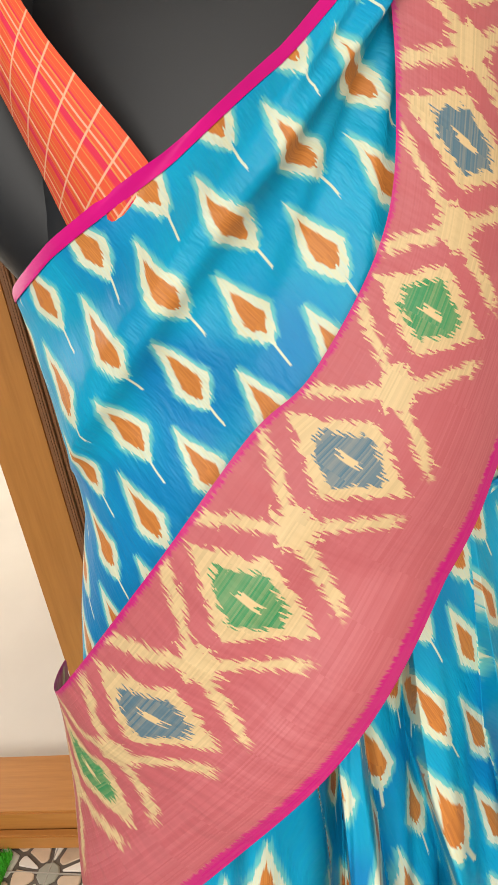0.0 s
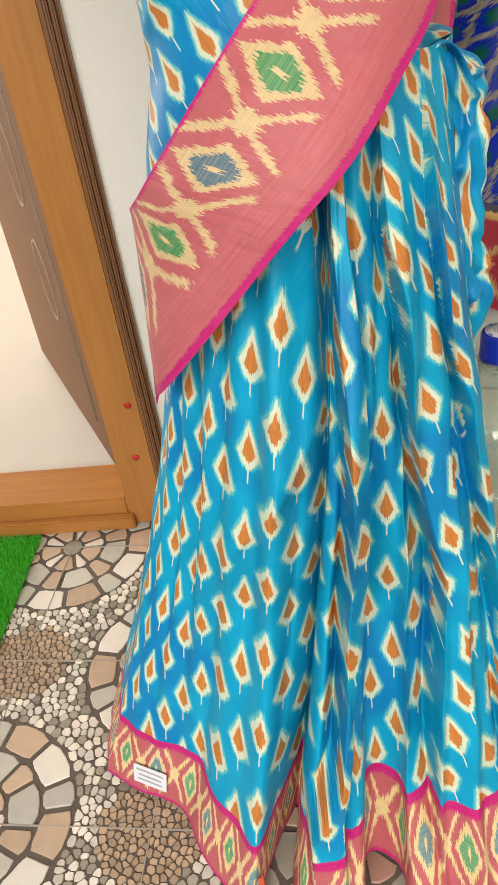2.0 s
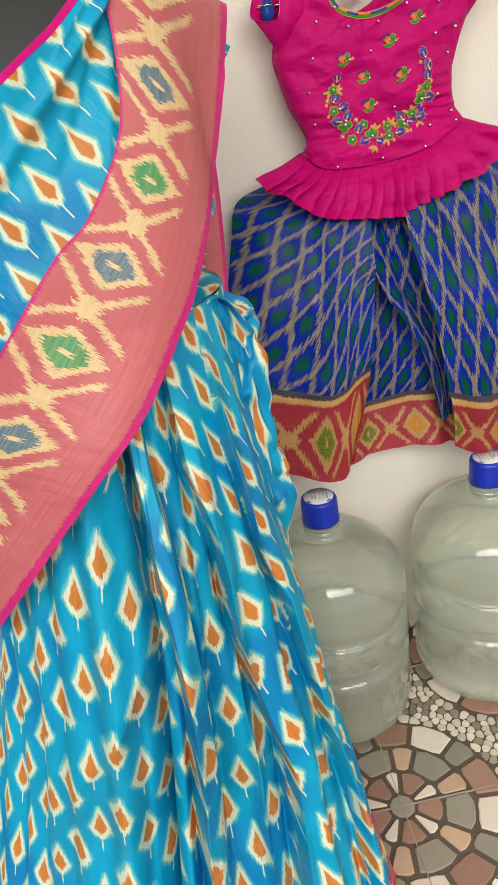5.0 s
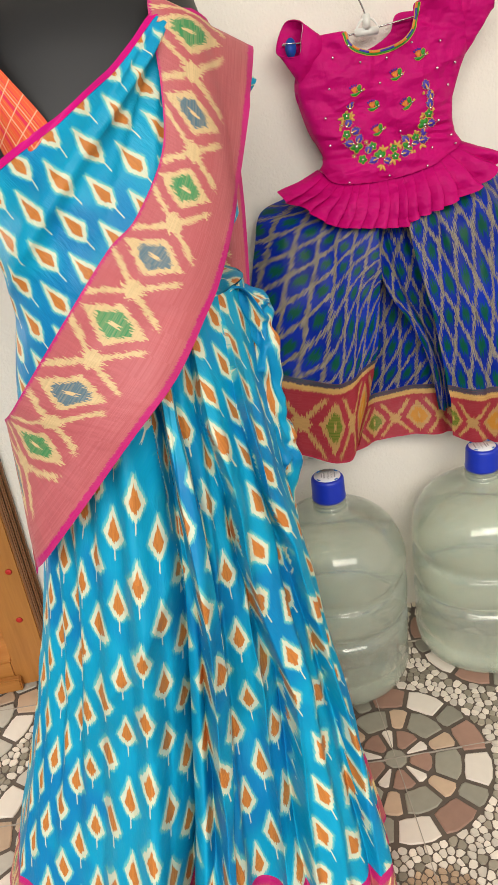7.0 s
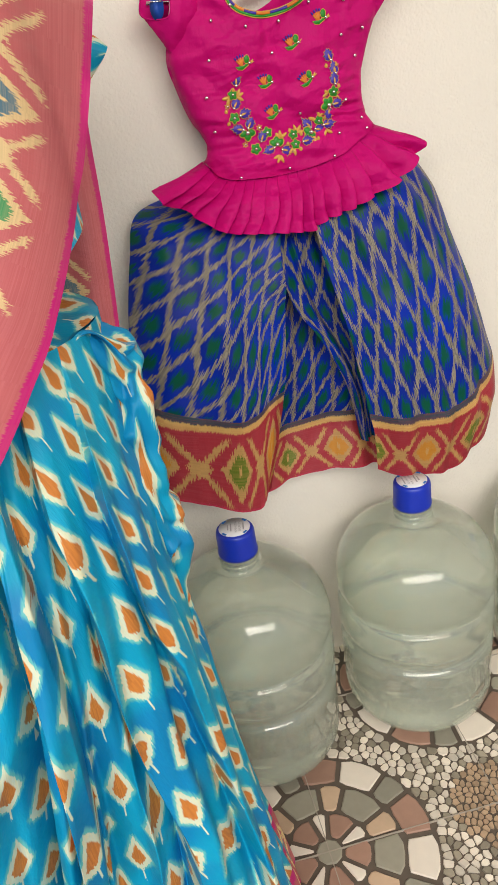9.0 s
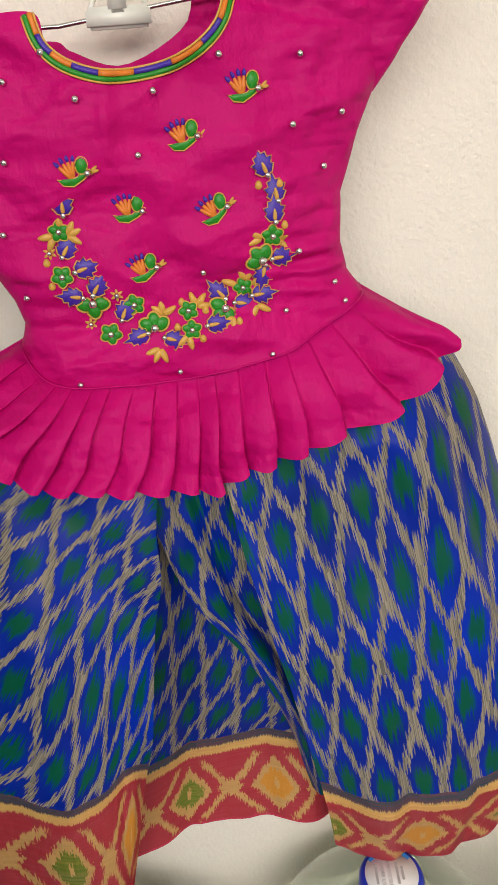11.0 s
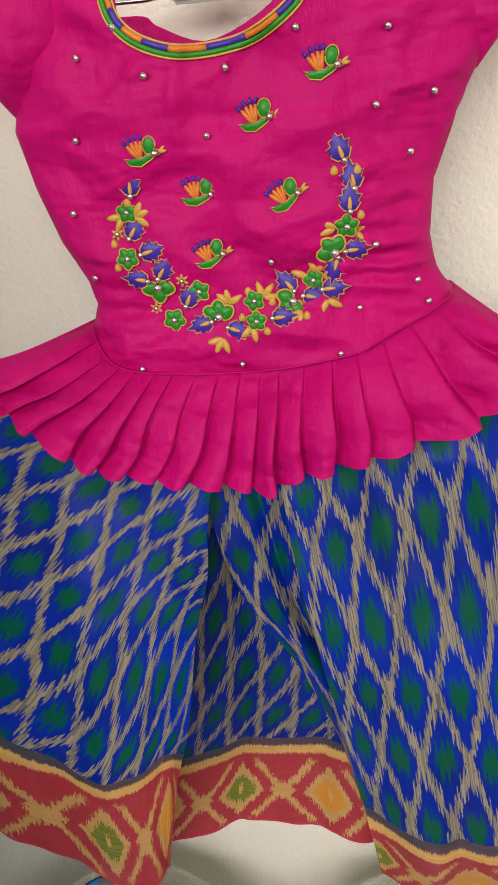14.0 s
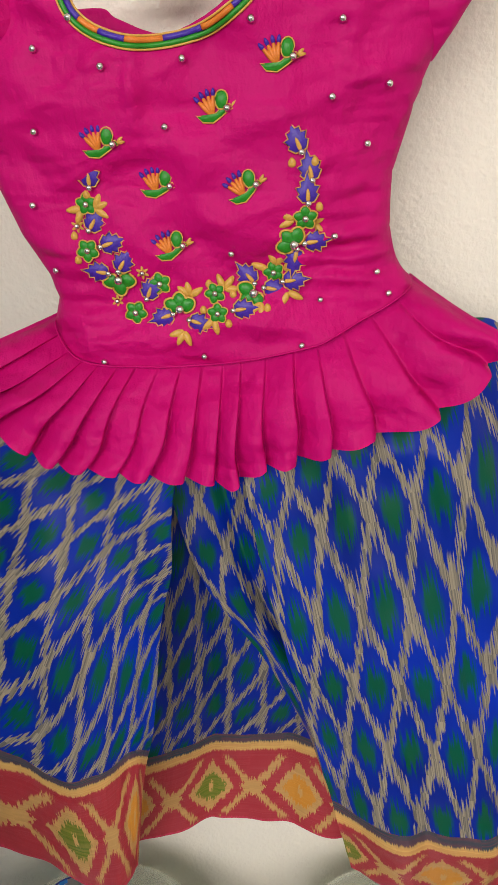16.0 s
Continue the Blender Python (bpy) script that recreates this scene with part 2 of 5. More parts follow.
ROSE = taffeta("magenta_taffeta", (0.51, 0.001, 0.145))
BLACK = plain("matt_black_moulded", (0.010, 0.010, 0.011), 0.55, vary=0.1)
INK = plain("grey_print", (0.38, 0.38, 0.39), 0.6)
PAPER = plain("white_paper_seal", (0.72, 0.72, 0.73), 0.6)
SILVER = plain("silver_bead", (0.75, 0.74, 0.72), 0.18, 1.0, vary=0.05)
GOLD_THREAD = plain("gold_thread", (0.60, 0.33, 0.06), 0.38, vary=0.35, scale=900, relief=0.0006)
GREEN_THREAD = plain("green_thread", (0.014, 0.23, 0.012), 0.42, vary=0.45, scale=900, relief=0.0006)
VIOLET_THREAD = plain("violet_blue_thread", (0.05, 0.015, 0.32), 0.42, vary=0.45, scale=900, relief=0.0006)
ORANGE_THREAD = plain("orange_thread", (0.68, 0.19, 0.02), 0.45, vary=0.35, scale=900, relief=0.0006)


def plaid(name):
    """Orange cotton with gold and magenta stripes and a thin cream check."""
    g = Graph(name)
    u, v = g.uv()
    wob = g.add(u, g.mul(g.sub(g.noise(g.xyz(u, v), 12, 2), 0.5), 0.006))
    band = g.noise(g.xyz(g.mul(wob, 1.0), 0.0, 0.0), 120, 2)
    fine = g.noise(g.xyz(wob, 0.0, 4.0), 420, 2)
    col = g.mix(g.below(band, 0.44, 0.03), (0.72, 0.09, 0.035), (0.66, 0.02, 0.07))
    col = g.mix(g.mul(g.below(g.mul(fine, -1.0), -0.56, 0.05), 0.8), col, (0.66, 0.27, 0.07))
    check = g.mx(g.below(g.ab(cell(g, v, 0.019)), 0.0006, 0.0003), g.below(g.ab(cell(g, wob, 0.017)), 0.0006, 0.0003))
    col = g.mix(g.mul(check, 0.7), col, (0.80, 0.52, 0.34))
    g.bump(fine, 0.2, 0.0006)
    return g.finish(col, 0.65, Specular_IOR_Level=0.25)


PLAID = plaid("orange_check_cotton")


def plaster(name, color):
    g = Graph(name)
    p = g.place()
    fine, mid, big = g.noise(p, 250, 3), g.noise(p, 90, 3), g.noise(p, 1.6, 3)
    g.bump(g.add(g.mul(fine, 0.8), g.mul(mid, 0.5)), 0.6, 0.0036)
    return g.finish(g.mix(big, [c * 0.93 for c in color], color), 0.75)


def wood(name, dark, light, rough=0.35, along=(18, 18, 1.2), shine=0.5):
    g = Graph(name)
    q = g.scaled(g.place(), *along)
    n = g.noise(q, 3.0, 5, 0.6)
    fine = g.noise(q, 16.0, 3)
    g.bump(fine, 0.15, 0.001)
    return g.finish(g.mix(g.add(g.mul(n, 0.75), g.mul(fine, 0.25)), dark, light), rough, Specular_IOR_Level=shine)


WALL = plaster("cream_white_plaster", (0.86, 0.80, 0.71))
CEILING = plaster("white_ceiling_paint", (0.8, 0.79, 0.76))
TEAK = wood("varnished_teak", (0.27, 0.095, 0.016), (0.60, 0.26, 0.062))
TEAK_SILL = wood("varnished_teak_sill", (0.27, 0.095, 0.016), (0.60, 0.26, 0.062), along=(1.2, 18, 18))
MOULD = wood("dark_wood_moulding", (0.14, 0.055, 0.02), (0.27, 0.12, 0.05))
LEAF = wood("brown_door_laminate", (0.17, 0.090, 0.050), (0.25, 0.140, 0.080), 0.7, shine=0.1)
LEAF_LINE = plain("pale_door_inlay", (0.36, 0.27, 0.19), 0.35)


# ---- mesh helpers ----
def part(name, bm, material, parent=None, label="", smooth=True):
    me = bpy.data.meshes.new(name)
    bm.to_mesh(me)
    bm.free()
    me.materials.append(material)
    if smooth:
        me.shade_smooth()
    ob = new(name, me)
    ob.parent = parent
    return tagged(ob, label)


def empty(name, m, label, category, group="", kind=""):
    ob = new(name)
    ob.matrix_world = m
    ob.empty_display_size = 0.05
    return tagged(ob, label, category, group, kind)


def box(bm, x0, x1, y0, y1, z0, z1, bevel=0.0):
    made = bmesh.ops.create_cube(bm, size=1.0)["verts"]
    for v in made:
        v.co = ((x0 + x1) / 2 + v.co.x * (x1 - x0), (y0 + y1) / 2 + v.co.y * (y1 - y0), (z0 + z1) / 2 + v.co.z * (z1 - z0))
    if bevel:
        bmesh.ops.bevel(bm, geom=list({e for v in made for e in v.link_edges}), offset=bevel, segments=2, affect="EDGES")


def boxed(*a, bevel=0.0):
    bm = bmesh.new()
    box(bm, *a, bevel=bevel)
    return bm


def sheet(rows, uvs=None, thick=0.0, loop=False):
    """A grid of points as a bmesh, with uv from a like grid; thick gives it a second face."""
    bm = bmesh.new()
    layer = bm.loops.layers.uv.new("UVMap")
    vs = [[bm.verts.new(p) for p in r] for r in rows]
    where = {}
    for i, r in enumerate(vs):
        for j, v in enumerate(r):
            where[v] = uvs[i][j] if uvs is not None else (j, i)
    n = len(vs[0])
    for i in range(len(vs) - 1):
        for j in range(n if loop else n - 1):
            f = bm.faces.new((vs[i][j], vs[i][(j + 1) % n], vs[i + 1][(j + 1) % n], vs[i + 1][j]))
            for l in f.loops:
                l[layer].uv = where[l.vert]
    if thick:
        bm.normal_update()
        bmesh.ops.solidify(bm, geom=bm.faces[:], thickness=thick)
    return bm


def spline(points, n):
    """n points along a smooth curve through the given ones, at even steps of its index."""
    p = np.array(points, float)
    p = np.vstack([2 * p[0] - p[1], p, 2 * p[-1] - p[-2]])
    out = []
    for s in np.linspace(0, len(points) - 1, n):
        k = min(int(s), len(points) - 2)
        f = s - k
        a, b, c, d = p[k:k + 4]
        out.append(0.5 * (2 * b + (c - a) * f + (2 * a - 5 * b + 4 * c - d) * f * f + (3 * b - a - 3 * c + d) * f ** 3))
    return np.array(out)


def lathe(profile, n=48):
    """Turns (radius, height) pairs about z."""
    rows = [[(r * math.cos(2 * math.pi * j / n), r * math.sin(2 * math.pi * j / n), z) for j in range(n)] for r, z in profile]
    bm = sheet(rows, loop=True)
    for r in (0, -1):
        if profile[r][0] > 1e-4:
            ring = [v for v in bm.verts if abs(v.co.z - profile[r][1]) < 1e-7 and abs(v.co.xy.length - profile[r][0]) < 1e-6]
            ring.sort(key=lambda v: math.atan2(v.co.y, v.co.x))
            bm.faces.new(ring)
    bmesh.ops.recalc_face_normals(bm, faces=bm.faces)
    return bm


def tube(points, radius, n=10, closed=False):
    """A round bar along points."""
    pts = [Vector(p) for p in points]
    rows = []
    for i, p in enumerate(pts):
        d = ((pts[(i + 1) % len(pts)] if closed or i + 1 < len(pts) else p) - (pts[i - 1] if closed or i else p)).normalized()
        a = d.cross(Vector((0.03, 1, 0.02))).normalized()
        b = d.cross(a)
        r = radius[i] if isinstance(radius, (list, tuple)) else radius
        rows.append([p + a * r * math.cos(2 * math.pi * k / n) + b * r * math.sin(2 * math.pi * k / n) for k in range(n)])
    if closed:
        rows.append(rows[0])
    bm = sheet(rows, loop=True)
    if not closed:
        for r in (rows[0], rows[-1]):
            vs = [min(bm.verts, key=lambda v: (v.co - q).length_squared) for q in r]
            bm.faces.new(vs)
    bmesh.ops.recalc_face_normals(bm, faces=bm.faces)
    return bm


# ---- structure ----
WALL_Y = 1.03
JAMB_R, JAMB_L = -0.409, -1.27


def wall(name, *boxes):
    bm = bmesh.new()
    for b in boxes:
        box(bm, *b)
    return tagged(part(name, bm, WALL, smooth=False), "cream white plastered wall with a fine rough texture", "wall", kind="structure")


wall("wall_north", (-0.318, 2.2, WALL_Y, WALL_Y + 0.2, -0.02, 2.75), (-3.5, -1.36, WALL_Y, WALL_Y + 0.2, -0.02, 2.75),
     (-1.36, -0.318, WALL_Y, WALL_Y + 0.2, 2.13, 2.75))
# unseen east wall, added to close the porch against the sky light
wall("wall_east", (2.2, 2.4, -1.6, WALL_Y + 0.2, -0.02, 2.75))
wall("wall_room_north", (-3.5, 0.7, 4.2, 4.4, -0.02, 2.75))
wall("wall_room_east", (0.5, 0.7, WALL_Y + 0.2, 4.2, -0.02, 2.75))
# unseen west wall; its window opening is made up to go with the room lamp
wall("wall_room_west", (-3.7, -3.5, WALL_Y, 4.4, -0.02, 0.9), (-3.7, -3.5, WALL_Y, 4.4, 2.2, 2.75),
     (-3.7, -3.5, WALL_Y, 1.9, 0.9, 2.2), (-3.7, -3.5, 3.3, 4.4, 0.9, 2.2))
# unseen ceiling, added so that light comes only from the open front
bm = boxed(-3.7, 2.4, -1.6, 4.4, 2.75, 2.9)
tagged(part("ceiling", bm, CEILING, smooth=False), "unseen plain white porch and room ceiling, added to enclose the light", "ceiling", kind="structure")
g = Graph("polished_cream_tile")
ROOM_FLOOR = g.finish(g.mix(g.noise(g.place(), 5, 4), (0.60, 0.55, 0.48), (0.68, 0.63, 0.56)), 0.25)
tagged(part("floor_room", boxed(-3.5, 0.5, WALL_Y + 0.06, 4.2, -0.02, 0.02), ROOM_FLOOR, smooth=False), "polished cream floor of the inner room", "floor", kind="structure")
GROUND = plain("grey_concrete", (0.30, 0.28, 0.25), 0.9, scale=6)
tagged(part("ground", boxed(-60, 60, -60, 60, -0.2, -0.03), GROUND, smooth=False), "plain grey concrete ground outside the porch", "ground", kind="structure")

# door frame, sill and leaf
door_frame = empty("door_1", pose(-0.35, WALL_Y, 0), "varnished teak door frame with fluted moulding, standing open", "door", kind="structure")


def fixed(name, bm, material, parent, label="", smooth=False):
    """A part whose mesh is in world coordinates."""
    ob = part(name, bm, material, parent, label, smooth)
    ob.matrix_parent_inverse = parent.matrix_world.inverted()
    return ob


fixed("jamb", boxed(JAMB_R, -0.325, WALL_Y - 0.012, WALL_Y + 0.13, 0, 2.13, bevel=0.004), TEAK, door_frame, "varnished teak jamb with red dots")
fixed("jamb", boxed(JAMB_L - 0.09, JAMB_L, WALL_Y - 0.012, WALL_Y + 0.13, 0, 2.13, bevel=0.004), TEAK, door_frame)
fixed("lintel", boxed(JAMB_L, JAMB_R, WALL_Y - 0.012, WALL_Y + 0.13, 2.04, 2.13, bevel=0.004), TEAK_SILL, door_frame)
fixed("sill", boxed(JAMB_L, JAMB_R, WALL_Y - 0.010, WALL_Y + 0.125, 0, 0.075, bevel=0.004), TEAK_SILL, door_frame)
fixed("sill_step", boxed(JAMB_L - 0.09, JAMB_R + 0.012, WALL_Y - 0.03, WALL_Y - 0.0125, 0, 0.035, bevel=0.003), TEAK_SILL, door_frame)
for k, (x, w, d) in enumerate(((-0.325, 0.009, 0.020), (-0.316, 0.007, 0.028), (-0.309, 0.008, 0.022), (-0.301, 0.006, 0.014))):
    fixed("moulding", boxed(x + 0.0005, x + w, WALL_Y - d, WALL_Y + 0.0, 0, 2.15, bevel=0.0025), MOULD, door_frame, "dark fluted wood moulding")

leaf = empty("door_2", pose(-0.425, 1.15, 0.03, rz=119.5), "brown laminate door leaf with pale oval inlay, standing open", "door", kind="structure")
part("leaf", boxed(0, 0.84, -0.018, 0.018, 0, 1.99, bevel=0.003), LEAF, leaf, smooth=False)
for zc in (0.42, 0.70, 0.98, 1.26, 1.54):
    ring = [(0.30 + 0.055 * math.cos(a), 0.0185, zc + 0.10 * math.sin(a)) for a in np.linspace(0, 2 * math.pi, 36, endpoint=False)]
    part("inlay", tube(ring, 0.0022, 6, closed=True), LEAF_LINE, leaf)
for x in (0.14, 0.155):
    part("inlay", tube([(x, 0.0185, z) for z in (0.1, 1.0, 1.9)], 0.0018, 6), LEAF_LINE, leaf)

# ---- saree on the mannequin ----
YF_Z = (0.0, 0.70, 0.78, 0.84, 0.90, 0.96, 1.03, 1.10, 1.17, 1.30, 1.40)
YF = (0.375, 0.392, 0.414, 0.438, 0.454, 0.466, 0.485, 0.510, 0.533, 0.575, 0.62)
XL_Z = (0.60, 0.70, 0.855, 0.905, 0.976, 1.03, 1.09, 1.122, 1.20, 1.32)
XL = (-0.135, -0.124, -0.122, -0.115, -0.098, -0.100, -0.118, -0.126, -0.110, -0.11)
XC = 0.055


def body_at(phi, z, swell=0.0):
    """A point of the draped body, phi 0 at the front and negative to the mannequin's right arm."""
    w = XC - np.interp(z, XL_Z, XL) if phi < 0 else 0.155
    s, c = math.sin(phi), math.cos(phi)
    x = XC + (w + swell) * math.copysign(abs(s) ** 0.85, s)
    y = np.interp(z, YF_Z, YF) + 0.125 - (0.125 + swell) * math.copysign(abs(c) ** 0.8, c)
    return x, y, z


def front_y(x, z):
    w = XC - np.interp(z, XL_Z, XL) if x < XC else 0.155
    q = min(1.0, abs(x - XC) / w)
    phi = math.asin(q ** (1 / 0.85))
    return np.interp(z, YF_Z, YF) + 0.125 - 0.125 * abs(math.cos(phi)) ** 0.8


# mannequin: one plain black torso
rows = []
for z, k in ((0.55, 0.36), (0.7, 0.38), (0.85, 0.42), (0.95, 0.58), (1.03, 0.86), (1.1, 0.93), (1.2, 0.94), (1.26, 0.93), (1.31, 0.86), (1.345, 0.66), (1.365, 0.42), (1.38, 0.34), (1.44, 0.32)):
    r = []
    for j in range(48):
        x, y, _ = body_at(math.pi * 2 * j / 48 - math.pi, z, -0.008)
        cx, cy = XC, np.interp(z, YF_Z, YF) + (0.12 if z > 1 else 0.16)
        r.append((cx + (x - cx) * k * (1.12 if z > 1.15 else 1.0), cy + (y - cy) * min(1.0, k + 0.07), z))
    rows.append(r)
bm = sheet(rows, loop=True)
arm = spline([(-0.075, 0.64, 1.345), (-0.108, 0.635, 1.29), (-0.102, 0.63, 1.20), (-0.060, 0.625, 1.12), (-0.020, 0.62, 1.05)], 24)
limb = tube([tuple(p) for p in arm], [0.030 + 0.022 * math.sin(math.pi * (0.15 + 0.7 * i / 23)) for i in range(24)], 24)
joined = bpy.data.meshes.new("arm_stub")
limb.to_mesh(joined)
limb.free()
bm.from_mesh(joined)
bpy.data.meshes.remove(joined)
tagged(part("mannequin", bm, BLACK), "matt black dress mannequin torso under the saree", "mannequin")
# rod and foot under the drape carry it
mstand = empty("mannequin_stand", pose(XC, 0.5, 0), "black steel stand hidden under the saree", "stand")
part("pole", lathe([(0.016, 0.0), (0.016, 0.7)], 20), BLACK, mstand)
part("foot", lathe([(0.11, 0.0), (0.11, 0.008), (0.02, 0.02)], 32), BLACK, mstand)

saree = empty("saree", pose(XC, 0.5, 0), "bright blue ikat silk saree with pink woven border, draped and pleated", "saree")

# skirt: a loop that runs from a plain waist to the folded hem
HEM_PLAN = ((-0.347, 0.408, 188), (-0.291, 0.375, 205), (-0.237, 0.353, 222), (-0.190, 0.308, 238), (-0.144, 0.231, 250), (-0.107, 0.187, 260),
            (-0.079, 0.258, 268), (-0.039, 0.333, 277), (-0.047, 0.228, 280), (-0.031, 0.169, 284), (0.009, 0.163, 289), (0.045, 0.179, 293), (0.053, 0.259, 296),
            (0.094, 0.263, 301), (0.114, 0.208, 306), (0.164, 0.225, 312), (0.214, 0.197, 318), (0.271, 0.238, 328), (0.294, 0.333, 340), (0.299, 0.463, 356),
            (0.299, 0.623, 385), (0.169, 0.753, 430), (-0.091, 0.773, 480), (-0.291, 0.663, 520), (-0.356, 0.523, 540))
WAIST = 0.97
N = 1081
SPLIT = 300
loop = spline([(*p, 0) for p in HEM_PLAN] + [(-0.347, 0.408, 548, 0)], N)
loop_len = np.concatenate([[0], np.cumsum(np.hypot(np.diff(loop[:, 0]), np.diff(loop[:, 1])))])


# edges of the hanging pleats, as x at a height
EDGE_MAIN = ((0.14, 0.215, 0.316, 0.39, 0.46, 0.585, 0.69, 0.78, 0.86), (-0.016, 0.027, 0.044, 0.048, 0.057, 0.064, 0.067, 0.066, 0.066))
EDGE_NARROW = ((0.17, 0.26, 0.35, 0.46, 0.58, 0.708, 0.84), (0.030, 0.050, 0.069, 0.084, 0.090, 0.091, 0.083))
EDGE_WIDE = ((0.15, 0.328, 0.44, 0.535, 0.623, 0.717, 0.83), (0.150, 0.157, 0.161, 0.148, 0.134, 0.131, 0.115))
EDGE_SIDE = ((0.10, 0.283, 0.409, 0.529, 0.639, 0.729, 0.83), (0.250, 0.237, 0.225, 0.209, 0.195, 0.176, 0.160))
EDGE_PULL = ((0.30, 0.39, 0.485, 0.56, 0.65), (-0.135, -0.111, -0.072, -0.020, 0.042))


def pleat_relief(x, z):
    """How far the cloth stands out where one pleat lies over the next."""
    out = 0.0
    for (zs, xs), ridge, reach, dip, spread in ((EDGE_MAIN, 0.032, 0.028, 0.070, 0.024), (EDGE_WIDE, 0.036, 0.050, 0.046, 0.018), (EDGE_SIDE, 0.026, 0.035, 0.026, 0.014)):
        d = x - float(np.interp(z, zs, xs))
        rise = min(1.0, max(0.0, d / 0.004 + 0.5))
        out += rise * ridge * math.exp(-max(0.0, d) / reach) - (1 - rise) * dip * math.exp(min(0.0, d) / spread)
    d = float(np.interp(z, *EDGE_NARROW)) - x
    rise = min(1.0, max(0.0, d / 0.004 + 0.5))
    out += -(1 - rise) * 0.055 * math.exp(min(0.0, d) / 0.018)
    if 0.30 < z < 0.72:
        d = x - float(np.interp(z, *EDGE_PULL))
        fade = min(1.0, (z - 0.30) / 0.1, (0.72 - z) / 0.1)
        out += 0.015 * fade * (math.exp(-(d / 0.030) ** 2) if d < 0 else math.exp(-d / 0.020))
    return out


def skirt_point(k, z, folds=1.0):
    hx, hy, ang, _ = loop[k]
    a = radians(ang)
    ca, sa = math.cos(a), math.sin(a)
    wx, wy = XC + 0.150 * ca, 0.628 + 0.14 * sa
    h = max(0.0, 1 - z / WAIST)
    f = h ** 1.55
    x, y = wx + (hx - wx) * f, wy + (hy - wy) * f
    if sa < 0:
        y += 0.052 * sa * math.sin(math.pi * min(1.0, h / 0.6))
    # soft lesser folds
    r = 0.006 * math.sin(ang * 0.42 + 1.5 * z) * h * (1 - h) * 4 + 0.004 * math.sin(ang * 0.9 - 5 * z) * h * min(1.0, max(0.0, (ang - 262) / 20))
    r += 0.014 * noise.noise((ang * 0.06, z * 3.0, 4.0)) * (0.2 + h)
    if y < 0.62:
        r += (0.003 if x < 0.05 else 0.007) * noise.noise((x * 26 + z * 7, z * 7 - x * 9, 2.0)) * min(1.0, h * 4)
    if sa < 0.1:
        lift = folds * pleat_relief(x, z) * min(1.0, h * 5) * min(1.0, z / 0.22) * min(1.0, max(0.0, (0.62 - y) / 0.12))
        x, y = x + 0.25 * lift * ca, y - lift
    r *= folds * min(1.0, k / 42, (N - 1 - k) / 42)
    return x + r * ca, y + r * sa, z


def band(k):
    """Height of the border, which is pulled up on the pleated side."""
    return 0.112 + 0.032 * float(np.interp(k, (345, 495, 900, 1020), (0, 1, 1, 0)))


fixed("hem_border", sheet([[skirt_point(k, 0.010 + (band(k) - 0.010) * f) for k in range(N)] for f in np.linspace(0, 1, 9)],
                          [[(z, loop_len[k]) for k in range(N)] for z in np.linspace(0.0, 0.100, 9)]), HEM, saree, "pink woven hem border with teal eyes", True)
levels = np.linspace(0, 1, 130)


def level(k, f):
    return band(k) + (WAIST - band(k)) * f


# turn of the leaves on each pleat, their slant across it, and where the pattern starts
PLEAT_PRINT = ((-8.5, 0.22, 0.021, 0.0787), (3, 0.1, 0.013, 0.031), (0, 0.0, 0.040, 0.070), (19, 0.0, 0.020, 0.018), (23, 0.1, 0.052, 0.047))


def pleat_of(x, y, z):
    if y > 0.60:
        return 0 if x < 0.05 else 4
    return sum(x > float(np.interp(z, *e)) for e in (EDGE_MAIN, EDGE_NARROW, EDGE_WIDE, EDGE_SIDE))


def print_uv(p, kind):
    turn, slant, du, dv = PLEAT_PRINT[kind]
    x, y, z = p
    x += 0.8 * max(0.0, y - 0.44) * (1 if x > 0.05 else -1)
    c, q = math.cos(radians(turn)), math.sin(radians(turn))
    u, v = x * c + z * q, x * q - z * c
    return (1.155 if kind == 0 else 1.10) * u + du, 1.10 * (v - slant * u) + dv


def cloth(rows):
    """A draped sheet whose print starts anew on each pleat."""
    bm = bmesh.new()
    layer = bm.loops.layers.uv.new("UVMap")
    vs = [[bm.verts.new(p) for p in r] for r in rows]
    for a, b in zip(vs, vs[1:]):
        for j in range(len(a) - 1):
            f = bm.faces.new((a[j], a[j + 1], b[j + 1], b[j]))
            kind = pleat_of(*f.calc_center_median())
            for l in f.loops:
                l[layer].uv = print_uv(l.vert.co, kind)
    return bm


for name, span, label in (("front_fall", range(0, SPLIT + 1), "smooth front fall of blue silk with leaves"), ("pleats", range(SPLIT, N), "blue silk pleats fanned out from the waist")):
    fixed(name, cloth([[skirt_point(k, level(k, f)) for k in span] for f in levels]), SILK, saree, label, True)

# cloth tucked in over the waist
ring = [skirt_point(k, WAIST) for k in range(0, N, 6)]
rows = [[(XC + (x - XC) * f, 0.628 + (y - 0.628) * f, z + 0.016 * math.sin(math.pi * f) + 0.006 * noise.noise((x * 30 * f, y * 30 * f, 2.0))) for x, y, z in ring] for f in (1.0, 0.94, 0.86, 0.76, 0.64, 0.5, 0.3, 0.05)]
fixed("waist_tuck", sheet(rows, [[(0.003 * k, 0.02 * i) for k in range(len(ring))] for i in range(8)], loop=True), SILK, saree, "blue silk tucked in at the waist", True)

# striped lining that shows under the lifted hem
rows = []
for z in (0.004, 0.03, 0.06):
    rows.append([(loop[k][0] + 0.02, loop[k][1] + 0.035, z) for k in range(60, 225)])
fixed("lining", sheet(rows, [[(loop_len[k], z) for k in range(60, 225)] for z in (0, 0.03, 0.06)]), PLAID, saree, "orange striped lining", True)

